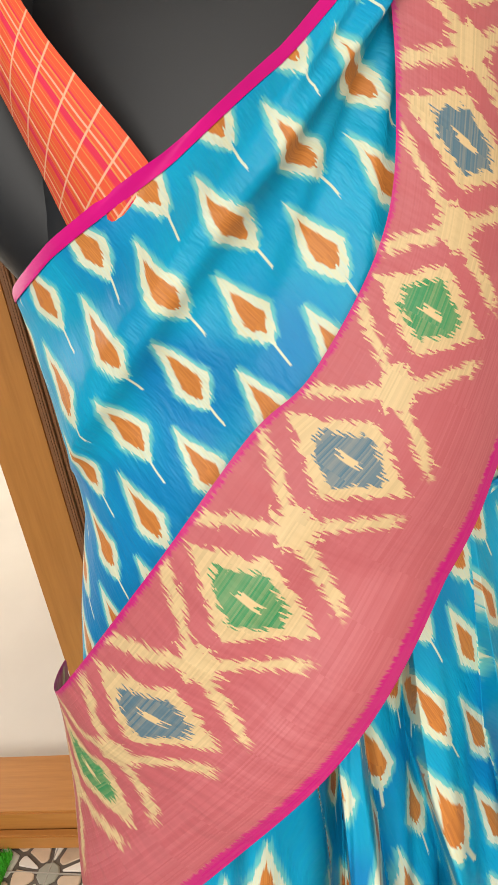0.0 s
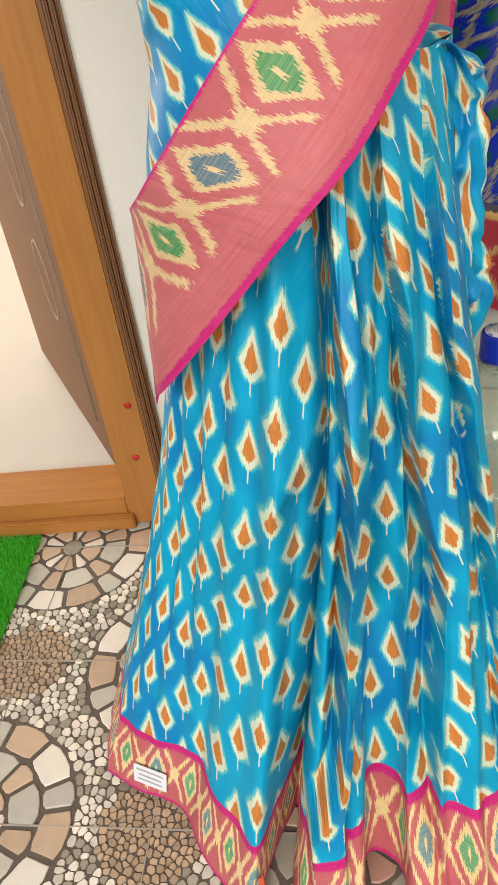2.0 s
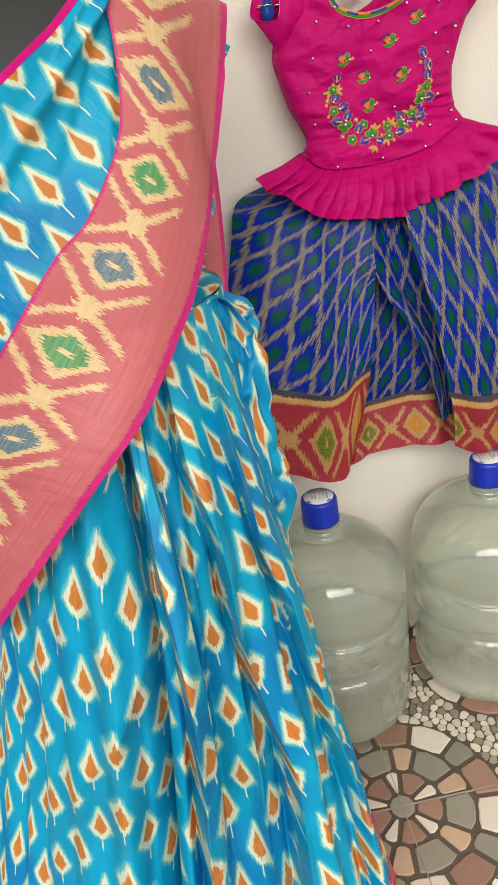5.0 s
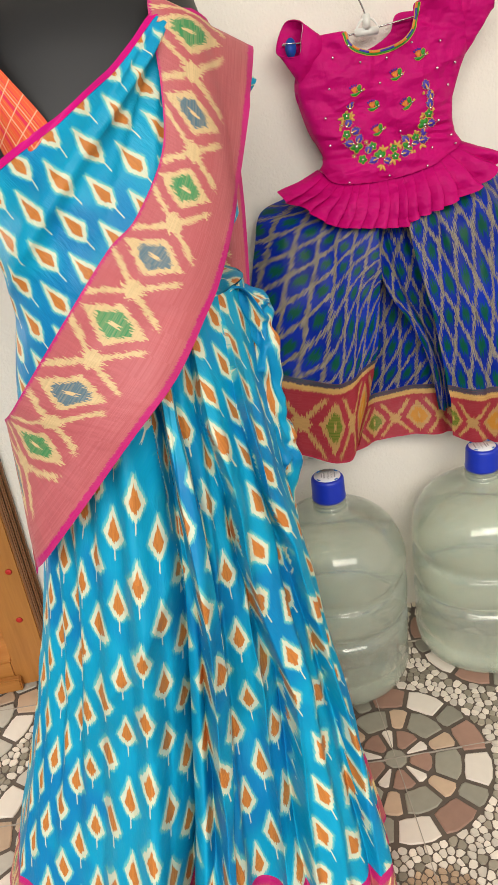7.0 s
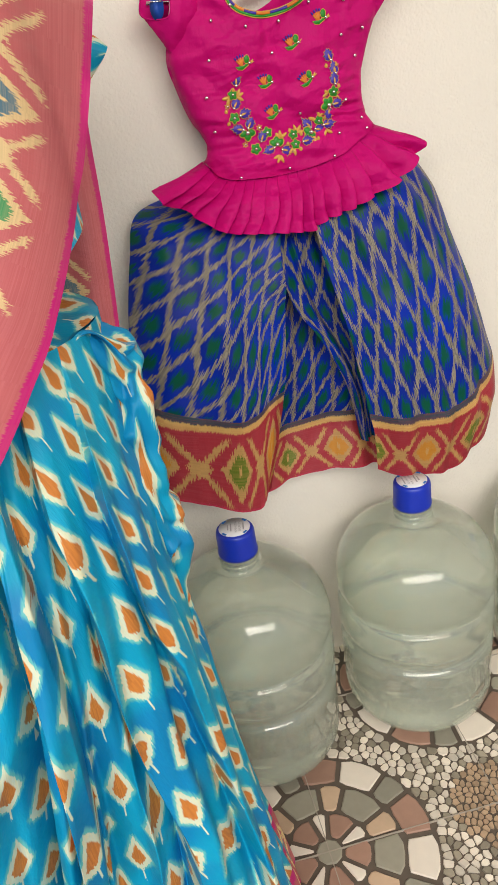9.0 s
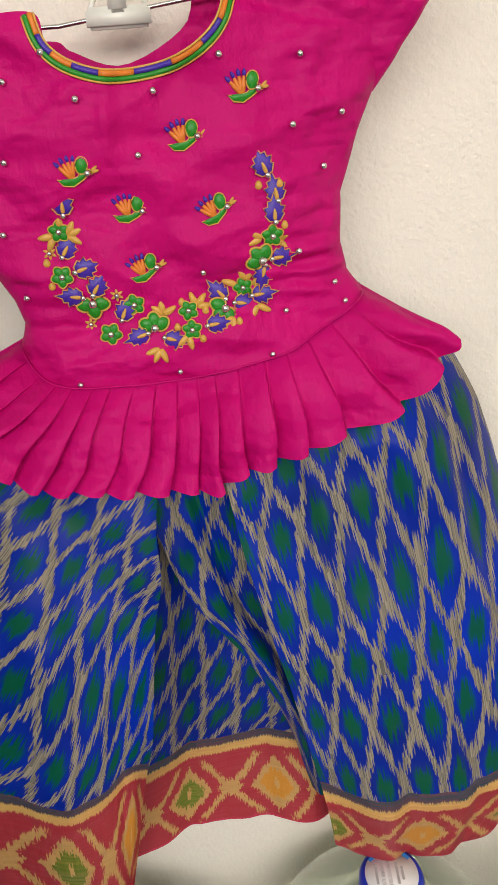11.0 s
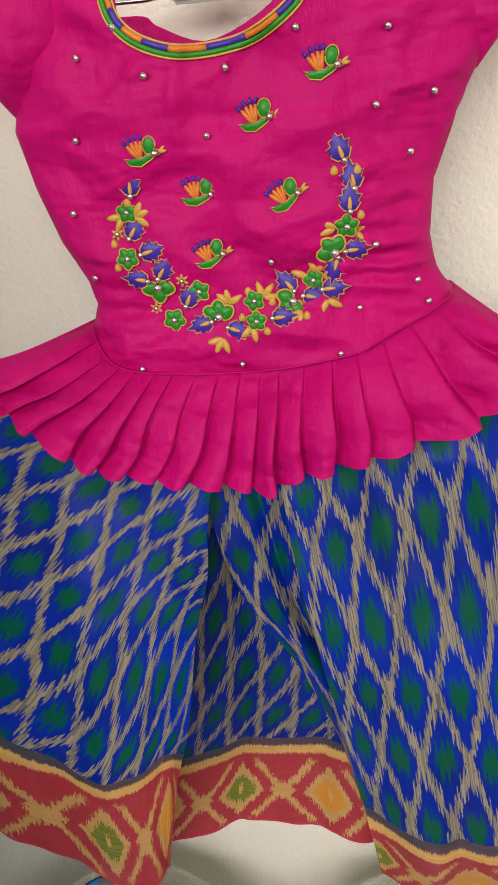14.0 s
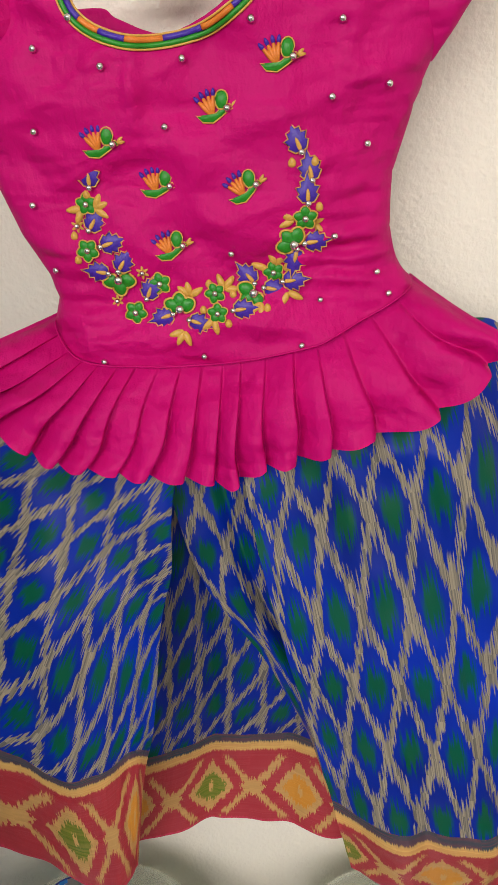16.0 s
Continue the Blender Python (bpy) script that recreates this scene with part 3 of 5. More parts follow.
# maker's label on the hem, with plain bars for its lines
k = min(range(30, 180), key=lambda q: abs(skirt_point(q, 0.05)[0] + 0.256))
c, d = Vector(skirt_point(k, 0.046)), Vector(skirt_point(k + 12, 0.046)) - Vector(skirt_point(k - 12, 0.046))
d.z = 0
d.normalize()
nrm = Vector((d.y, -d.x, 0.35)).normalized()
upw = d.cross(nrm) * -1
upw = upw if upw.z > 0 else -upw
tag_m = Matrix((d, upw, nrm)).transposed().to_4x4()
tag_m.translation = c + nrm * 0.006
card = boxed(-0.029, 0.029, -0.016, 0.016, -0.0006, 0.0006)
card.transform(tag_m)
fixed("care_label", card, PAPER, saree, "white paper label with grey lines")
for y0, w in ((0.009, 0.048), (0.0, 0.040), (-0.008, 0.044)):
    bar = boxed(-w / 2, w / 2, y0 - 0.0014, y0 + 0.0014, 0.0008, 0.0012)
    bar.transform(tag_m)
    fixed("printed_line", bar, INK, saree)

# cloth gathered at the hip
path = spline([(0.135, 0.545, 0.945), (0.172, 0.570, 0.962), (0.204, 0.597, 0.940), (0.214, 0.60, 0.89), (0.212, 0.585, 0.80), (0.224, 0.575, 0.715), (0.216, 0.570, 0.66), (0.225, 0.575, 0.58)], 140)
rows, uvs = [], []
for i, p in enumerate(path):
    r, q = [], []
    for j in range(40):
        a = 2 * math.pi * j / 40
        lump = 0.023 * (0.15 + 0.85 * max(0.0, math.sin(math.pi * min(1.0, 0.02 + i / 142))) ** 0.5) * (1 + 0.7 * noise.noise((p[2] * 17, math.cos(a) * 1.3, math.sin(a) * 1.3)) + 0.45 * noise.noise((p[2] * 48 + math.cos(a), math.cos(a) * 1.8, math.sin(a) * 1.8 + 5)))
        r.append((p[0] + lump * math.cos(a), p[1] + lump * 1.3 * math.sin(a), p[2] + 0.010 * math.sin(a * 2 + i * 0.15)))
        q.append((j * 0.0052, i * 0.0036))
    rows.append(r)
    uvs.append(q)
fixed("hip_gather", sheet(rows, uvs, loop=True), SILK, saree, "crumpled blue silk gathered at the hip", True)

# shoulder drape: a sheet from the right side over the breast to the shoulder
TOP_X = (-0.185, -0.140, -0.066, 0.015, 0.078, 0.134, 0.185, 0.245)
TOP_Z = (1.098, 1.111, 1.158, 1.198, 1.238, 1.292, 1.29, 1.26)
FOOT_X = (-0.14, -0.10, -0.03, 0.07, 0.15, 0.21)
FOOT_Z = (0.76, 0.79, 0.87, 0.96, 1.02, 1.06)


def drape_point(phi, t, lift=0.0):
    z = 1.0
    for _ in range(4):
        x = body_at(phi, z)[0]
        z0 = np.interp(x, FOOT_X, FOOT_Z)
        z = z0 + t * (np.interp(x, TOP_X, TOP_Z) - z0)
    d = (x - 0.026) * 0.742 - (z - 1.14) * 0.670
    near = max(0.0, 1 - math.hypot(x - 0.13, z - 1.3) / 0.4)
    s = 0.022 * (math.exp(-(d / 0.034) ** 2) if d < 0 else math.exp(-d / 0.006))
    e = (x - 0.075) * 0.90 - (z - 1.2) * 0.43
    s += 0.010 * near * (math.exp(-(e / 0.018) ** 2) if e < 0 else math.exp(-e / 0.006))
    fan = math.atan2(1.31 - z, 0.16 - x)
    wave = (fan * 4.5 + 0.25 * noise.noise((x * 6, z * 6, 2.0))) % 1.0
    s += 0.013 * min(1.0, math.hypot(x - 0.16, z - 1.31) / 0.12) * max(0.0, 1 - math.hypot(x - 0.16, z - 1.31) / 0.42) * (wave ** 1.5 if wave < 0.85 else (1 - wave) / 0.15 * 0.78)
    s += 0.002 * math.sin(d * 70 + 9 * noise.noise((x * 4, z * 4, 6.0))) + 0.005 * noise.noise((x * 12 + z * 8, z * 14, 1.0))
    x, y, z = body_at(phi, z, s * min(1.0, max(0.1, math.cos(phi)) ** 2) + lift)
    return x, y, z


M, K = 90, 80
phis = np.linspace(-2.3, 1.5, M)
rows = [[drape_point(p, t) for p in phis] for t in np.linspace(0, 0.977, K)]
centre = int(np.argmin(abs(phis)))
uvs = []
for r in rows:
    girth = np.concatenate([[0], np.cumsum([math.dist(p[:2], q[:2]) for p, q in zip(r, r[1:])])])
    girth -= girth[centre]
    uvs.append([(1.28 * (0.82 * a + 0.57 * q[2]), 1.28 * (0.57 * a - 0.82 * q[2])) for a, q in zip(girth, r)])
fixed("shoulder_drape", sheet(rows, uvs), SILK, saree, "blue silk drape over the breast", True)
rows = [[drape_point(p, t, 0.001) for p in phis] for t in np.linspace(0.972, 1.0, 8)]
fixed("border", sheet(rows, None), MAGENTA_SILK, saree, "narrow magenta border", True)

# end piece: a broad pink band from the shoulder across the body to the right hip
UPPER = ((0.150, 0.76, 0.84), (0.150, 0.79, 1.05), (0.150, 0.78, 1.25), (0.143, 0.68, 1.302), (0.134, 0.575, 1.293), (0.133, 0.555, 1.214), (0.121, 0.522, 1.146), (0.078, 0.492, 1.083), (0.040, 0.480, 1.054), (-0.025, 0.458, 0.986), (-0.109, 0.474, 0.890), (-0.142, 0.56, 0.845), (-0.125, 0.70, 0.81))
LOWER = ((0.224, 0.75, 0.86), (0.238, 0.77, 1.02), (0.246, 0.79, 1.15), (0.264, 0.76, 1.225), (0.267, 0.695, 1.239), (0.231, 0.632, 1.130), (0.209, 0.588, 1.083), (0.171, 0.518, 1.012), (0.147, 0.478, 0.975), (0.092, 0.418, 0.912), (0.023, 0.395, 0.850), (-0.119, 0.428, 0.693), (-0.150, 0.58, 0.63))
A, B = spline(UPPER, 150), spline(LOWER, 150)
axis = A * 0.62 + B * 0.38
run = np.concatenate([[0], np.cumsum(np.linalg.norm(np.diff(axis, axis=0), axis=1))])
V0 = run[46] - 0.0475 - 0.095 * 2 + 0.006
rows, uvs = [], []
for i in range(150):
    r, q = [], []
    for j in range(26):
        f = j / 25
        p = A[i] * (1 - f) + B[i] * f
        ripple = 0.004 * math.sin(f * 9 + i * 0.05) * math.sin(math.pi * f) + 0.003 * noise.noise((f * 3, i * 0.06, 2.0))
        bulge = 0.018 * math.sin(math.pi * f)
        p = np.array((p[0], p[1] - bulge - ripple, p[2]))
        if p[1] < 0.66 and i > 30:
            p[1] = min(p[1], front_y(p[0], p[2]) - 0.014 - 0.012 * math.sin(math.pi * f))
        r.append(tuple(p))
        q.append((f * 0.155, run[46] - V0 - 0.034 + (run[i] - run[46]) * 1.03))
    rows.append(r)
    uvs.append(q)
fixed("end_piece", sheet(rows, uvs), PALLU, saree, "pink woven end piece with gold, green and blue eyes", True)

# ---- sleeveless blouse under the drape ----
blouse = empty("blouse", pose(-0.08, 0.56, 1.1), "orange checked cotton sleeveless blouse with gold stripes on the mannequin", "blouse")


def ribbon(name, a, b, n, m, material, parent, label="", bulge=0.0, width=0.06):
    p, q = spline(a, n), spline(b, n)
    rows = [[tuple(p[i] * (1 - f) + q[i] * f + np.array((0, -bulge * math.sin(math.pi * f), 0))) for f in np.linspace(0, 1, m)] for i in range(n)]
    run = np.concatenate([[0], np.cumsum(np.linalg.norm(np.diff((p + q) / 2, axis=0), axis=1))])
    return fixed(name, sheet(rows, [[(f * width, run[i]) for f in np.linspace(0, 1, m)] for i in range(n)]), material, parent, label, True)


ribbon("shoulder_fold", [(0.250, 0.800, 1.226), (0.270, 0.800, 1.219), (0.284, 0.801, 1.206)], [(0.250, 0.803, 1.168), (0.262, 0.803, 1.180), (0.276, 0.803, 1.194)], 10, 8, SILK, saree, "blue silk fold behind the shoulder", bulge=0.006)
ribbon("front_strap", [(-0.040, 0.560, 1.10), (-0.054, 0.556, 1.150), (-0.072, 0.560, 1.215), (-0.100, 0.590, 1.270), (-0.140, 0.66, 1.295)],
       [(0.025, 0.545, 1.14), (-0.003, 0.540, 1.200), (-0.045, 0.552, 1.264), (-0.074, 0.582, 1.318), (-0.105, 0.67, 1.355)], 30, 14, PLAID, blouse, bulge=0.012, width=0.075)
ribbon("armhole_edge", [(-0.084, 0.560, 1.09), (-0.116, 0.60, 1.12), (-0.141, 0.65, 1.18), (-0.151, 0.69, 1.28)], [(-0.088, 0.58, 1.07), (-0.118, 0.62, 1.10), (-0.148, 0.66, 1.17), (-0.156, 0.71, 1.28)], 20, 5, PLAID, blouse, width=0.03)

# ---- child's dress ----
dress = empty("child_dress", pose(0.5, 0.98, 1.05), "magenta blouse with peplum over blue zigzag skirt on a hanger", "dress")
SEAM = ((0.406, 1.047), (0.422, 1.027), (0.459, 1.020), (0.520, 1.019), (0.579, 1.027), (0.625, 1.042), (0.667, 1.062))
SIDE_L = ((0.406, 1.047), (0.412, 1.064), (0.408, 1.082), (0.394, 1.110), (0.383, 1.146), (0.376, 1.182), (0.388, 1.222), (0.413, 1.256))
SIDE_R = ((0.667, 1.062), (0.655, 1.078), (0.650, 1.100), (0.651, 1.135), (0.664, 1.175), (0.680, 1.212), (0.688, 1.248), (0.668, 1.287))
NECK = ((0.460, 1.256), (0.465, 1.240), (0.479, 1.229), (0.503, 1.223), (0.537, 1.227), (0.562, 1.241), (0.573, 1.260), (0.578, 1.284))


def coons(bottom, top, left, right, n, m, depth):
    """A patch inside four curves of (x, z); rows run upwards; depth(x, z, s, t) gives y."""
    b, t, l, r = spline(bottom, m), spline(top, m), spline(left, n), spline(right, n)
    rows = []
    for i in range(n):
        v = i / (n - 1)
        row = []
        for j in range(m):
            u = j / (m - 1)
            p = (1 - v) * b[j] + v * t[j] + (1 - u) * l[i] + u * r[i] - ((1 - u) * (1 - v) * b[0] + u * (1 - v) * b[-1] + (1 - u) * v * t[0] + u * v * t[-1])
            row.append((p[0], depth(p[0], p[1], u, v), p[1]))
        rows.append(row)
    return rows


def bodice_y(x, z, s=0, t=0):
    xl, xr = np.interp(z, [p[1] for p in SIDE_L], [p[0] for p in SIDE_L]), np.interp(z, [p[1] for p in SIDE_R], [p[0] for p in SIDE_R])
    f = min(1.0, max(0.0, (x - xl) / (xr - xl)))
    y = 0.985 - 0.048 * (4 * f * (1 - f)) ** 0.24
    crease = noise.noise((x * 22 + z * 9, z * 30, 3.0)) * 0.007 + noise.noise((x * 9, z * 16 + x * 5, 8.0)) * 0.010
    for slope, freq, seed, size in ((0.5, 13, 2.0, 0.0050), (-0.7, 15, 5.0, 0.0040), (-0.15, 20, 9.0, 0.0034)):
        n = noise.noise(((z + slope * x) * freq, (x - slope * z) * 6, seed))
        crease -= size * max(0.0, 1 - abs(n) * 4) ** 1.3
    gather = 0.0065 * math.sin(z * 400 + 16 * x + 3 * noise.noise((x * 30, z * 20, 1.0))) * max(0.0, (f - 0.66) / 0.34) * max(0.0, 1 - abs(z - 1.100) / 0.05)
    gather += 0.0045 * math.sin(z * 360 - 9 * x) * max(0.0, (0.22 - f) / 0.22) * max(0.0, 1 - abs(z - 1.07) / 0.04)
    fold = 0.005 * math.exp(-((x - 0.495 + (1.21 - z) * 0.12) / 0.006) ** 2) * max(0.0, min(1.0, (z - 1.165) / 0.03))
    return y + (crease + gather) * min(1.0, f * 8, (1 - f) * 8) - fold


top = [SIDE_L[-1], (0.430, 1.257)] + list(NECK) + [(0.620, 1.286), SIDE_R[-1]]
rows = coons(SEAM, top, SIDE_L, SIDE_R, 110, 150, bodice_y)
fixed("bodice", sheet(rows), ROSE, dress, "magenta taffeta bodice, creased", True)
rows = [[(x * 0.90 + 0.0510, 0.998, z - 0.014) for x, y, z in r] for r in coons(SEAM, [SIDE_L[-1], (0.425, 1.257), (0.460, 1.257), (0.472, 1.250), (0.508, 1.240), (0.556, 1.260), (0.570, 1.287), (0.612, 1.289), SIDE_R[-1]], SIDE_L, SIDE_R, 24, 40, bodice_y)]
fixed("back_panel", sheet(rows), ROSE, dress, "", True)

# neckband: coloured rows of stitches
curve = spline(NECK, 64)
for off, rad, mats in ((0.0, 0.0007, (GOLD_THREAD,)), (0.0022, 0.0018, (ORANGE_THREAD, VIOLET_THREAD)), (0.0052, 0.0016, (GREEN_THREAD,)), (0.0072, 0.0007, (GOLD_THREAD,))):
    pts = []
    for i, p in enumerate(curve):
        d = curve[min(i + 1, 63)] - curve[max(i - 1, 0)]
        d = d / np.linalg.norm(d)
        x, z = p[0] + d[1] * off, p[1] - d[0] * off
        pts.append((x, bodice_y(x, z) - 0.0012, z))
    step = 6 if len(mats) > 1 else 64
    for k in range(0, 63, step):
        piece = pts[k:k + step + 1]
        if len(piece) > 1:
            fixed("neckband", tube(piece, rad, 8), mats[(k // step) % len(mats)], dress, "", True)

# sleeves: short tubes that open outwards, mouth ring first
def ring_curve(points, n=40):
    p = np.array(points, float)
    c = len(p)
    out = []
    for q in np.linspace(0, c, n, endpoint=False):
        k, f = int(q), q - int(q)
        a, b, d, e = p[(k - 1) % c], p[k % c], p[(k + 1) % c], p[(k + 2) % c]
        out.append(0.5 * (2 * b + (d - a) * f + (2 * a - 5 * b + 4 * d - e) * f * f + (3 * b - a - 3 * d + e) * f ** 3))
    return np.array(out)


MOUTH_L = ((0.391, 0.948, 1.278), (0.387, 0.940, 1.255), (0.380, 0.944, 1.231), (0.350, 0.972, 1.240), (0.371, 0.986, 1.282))
HOLE_L = ((0.420, 0.968, 1.258), (0.426, 0.952, 1.238), (0.396, 0.962, 1.192), (0.384, 0.972, 1.186), (0.404, 0.992, 1.230))
MOUTH_R = ((0.690, 0.952, 1.306), (0.706, 0.938, 1.285), (0.713, 0.945, 1.262), (0.712, 0.972, 1.262), (0.700, 0.986, 1.292))
HOLE_R = ((0.646, 0.968, 1.282), (0.646, 0.952, 1.260), (0.666, 0.960, 1.206), (0.674, 0.970, 1.203), (0.664, 0.992, 1.250))
LINER = plain("blue_green_lining", (0.01, 0.07, 0.40), 0.5, vary=0.6, scale=60)
TAPE = plain("white_seam_tape", (0.78, 0.74, 0.74), 0.7)
for mouth, hole in ((MOUTH_L, HOLE_L), (MOUTH_R, HOLE_R)):
    p, q = ring_curve(mouth), ring_curve(hole)
    rows = []
    for i in range(22):
        t = i / 21
        row = p * (1 - t) + q * t
        row[:, 1] -= 0.006 * math.sin(math.pi * t)
        rows.append([tuple(v + np.array((0, 0.004 * noise.noise((v[0] * 60, v[2] * 45, 3.0)) * math.sin(math.pi * t), 0))) for v in row])
    fixed("sleeve", sheet(rows, loop=True), ROSE, dress, "short magenta sleeve", True)
    fixed("sleeve_edge", tube([tuple(v) for v in p], 0.0011, 6, closed=True), ROSE, dress, "", True)
p, q = ring_curve(MOUTH_L), ring_curve(HOLE_L)
fixed("seam_tape", tube([tuple(p[k] * 0.97 + q[k] * 0.03 + np.array((-0.001, 0.002, 0))) for k in range(1, 15)], 0.0013, 6), TAPE, dress, "white seam tape inside the sleeve", True)
patch = lathe([(0.0, 0.0), (0.011, 0.0006), (0.0125, 0.002)], 24)
patch.transform(pose(0.371, 0.957, 1.244, 78, 0, -22) @ Matrix.Diagonal((0.75, 1.25, 1.0, 1.0)))
fixed("sleeve_lining", patch, LINER, dress, "blue and green lining patch", True)
fixed("pin", tube([(0.358, 0.957, 1.2515), (0.377, 0.950, 1.2505)], 0.0009, 6), SILVER, dress, "steel pin through the sleeve", True)

# peplum: pleated frill below the waist
LOW = ((0.320, 1.027), (0.325, 1.012), (0.339, 1.006), (0.355, 1.000), (0.367, 0.987), (0.392, 0.968), (0.412, 0.959), (0.440, 0.952), (0.475, 0.947), (0.508, 0.941), (0.535, 0.941),
       (0.556, 0.950), (0.577, 0.956), (0.604, 0.961), (0.630, 0.968), (0.662, 0.980), (0.690, 0.995), (0.712, 1.014), (0.723, 1.034))
a, b = spline(SEAM, 480), spline(LOW, 480)
PLEATS = (0.0, 0.075, 0.16, 0.225, 0.275, 0.33, 0.37, 0.415, 0.455, 0.495, 0.535, 0.57, 0.62, 0.68, 0.735, 0.80, 0.87, 0.94, 1.0)
rows = []
for i in range(34):
    t = i / 33
    row = []
    for j in range(480):
        s = j / 479
        g_at = s + (0.006 * math.sin(5 * t + 20 * s) + 0.010 * noise.noise((s * 14, t * 2.0, 0))) * t
        n = int(np.searchsorted(PLEATS, min(max(g_at, 0.0001), 0.9999))) - 1
        saw = (min(max(g_at, 0.0), 1.0) - PLEATS[n]) / (PLEATS[n + 1] - PLEATS[n])
        pleat = math.sin(math.pi / 2 * saw / 0.84) ** 0.8 if saw < 0.84 else math.cos(math.pi / 2 * (saw - 0.84) / 0.16)
        soft_pleat = 0.5 - 0.5 * math.cos(2 * math.pi * saw)
        pleat += (soft_pleat - pleat) * 0.30 * t * t
        amp = (0.0018 + 0.0195 * t ** 0.75) * (0.75 + 0.5 * noise.noise((n * 3.7, 0.3, 5)))
        p = a[j] * (1 - t) + b[j] * t
        swell = 0.010 * math.sin(math.pi * min(1, t * 1.2))
        base = bodice_y(a[j][0], a[j][1] + 0.004) * (1 - t) + (0.925 - 0.022 * (4 * s * (1 - s)) ** 0.5) * t - swell - 0.002
        curl = 0.006 * t * noise.noise((s * 11, t * 3, 7.0))
        row.append((p[0] + 0.005 * t * (pleat - 0.5), base - amp * pleat + 0.008 + curl, p[1] + 0.0030 * t * t * noise.noise((s * 9, 0.5, 3.0))))
    rows.append(row)
fixed("peplum", sheet(rows), ROSE, dress, "pleated magenta peplum frill", True)
fixed("waist_seam", tube([(p[0], bodice_y(p[0], p[1] + 0.003) - 0.004, p[1] + 0.001) for p in spline(SEAM, 60)], 0.0007, 6), ROSE, dress, "", True)

# skirt: three overlapping falls, each with its woven band
# each: upper edge, hem, two sides, (heights, depths), lean of the pattern, its density, side that turns back, band
FALLS = (
    (((0.345, 1.005), (0.500, 0.985)), ((0.203, 0.598), (0.272, 0.554), (0.344, 0.519), (0.385, 0.510), (0.407, 0.523), (0.417, 0.540)),
     ((0.203, 0.598), (0.214, 0.698), (0.237, 0.782), (0.253, 0.860), (0.272, 0.931), (0.293, 0.985), (0.345, 1.005)),
     ((0.417, 0.540), (0.447, 0.689), (0.461, 0.743), (0.475, 0.833), (0.485, 0.871), (0.487, 0.911), (0.500, 0.985)),
     ((0.53, 0.69, 0.83, 0.95, 1.0), (0.878, 0.866, 0.884, 0.925, 0.958)), 0.36, 1.40, -1, 0.25),
    (((0.430, 0.987), (0.600, 0.987)), ((0.370, 0.490), (0.430, 0.497), (0.495, 0.503), (0.572, 0.503), (0.640, 0.495), (0.700, 0.480)),
     ((0.370, 0.490), (0.400, 0.620), (0.424, 0.787), (0.430, 0.987)), ((0.700, 0.480), (0.680, 0.637), (0.640, 0.807), (0.600, 0.987)),
     ((0.49, 0.60, 0.80, 1.0), (0.937, 0.974, 0.966, 0.962)), 0.25, 1.15, 0, 0.255),
    (((0.470, 0.985), (0.590, 0.985)), ((0.602, 0.560), (0.625, 0.555), (0.650, 0.555)),
     ((0.602, 0.560), (0.578, 0.674), (0.545, 0.755), (0.508, 0.816), (0.488, 0.879), (0.477, 0.931), (0.470, 0.985)), ((0.650, 0.555), (0.650, 0.700), (0.620, 0.850), (0.590, 0.985)),
     ((0.55, 0.70, 0.85, 1.0), (0.935, 0.925, 0.932, 0.960)), 0.10, 1.9, 0, 0.0),
    (((0.534, 0.987), (0.712, 1.020)), ((0.617, 0.512), (0.655, 0.493), (0.710, 0.482), (0.762, 0.472), (0.812, 0.503), (0.858, 0.532)),
     ((0.617, 0.512), (0.607, 0.590), (0.592, 0.678), (0.579, 0.751), (0.566, 0.812), (0.551, 0.884), (0.544, 0.934), (0.534, 0.987)),
     ((0.858, 0.532), (0.858, 0.640), (0.842, 0.711), (0.820, 0.790), (0.795, 0.872), (0.767, 0.965), (0.740, 1.012), (0.712, 1.020)),
     ((0.47, 0.60, 0.80, 0.95, 1.0), (0.914, 0.880, 0.890, 0.925, 0.958)), 0.0, 1.38, 1, 0.22))
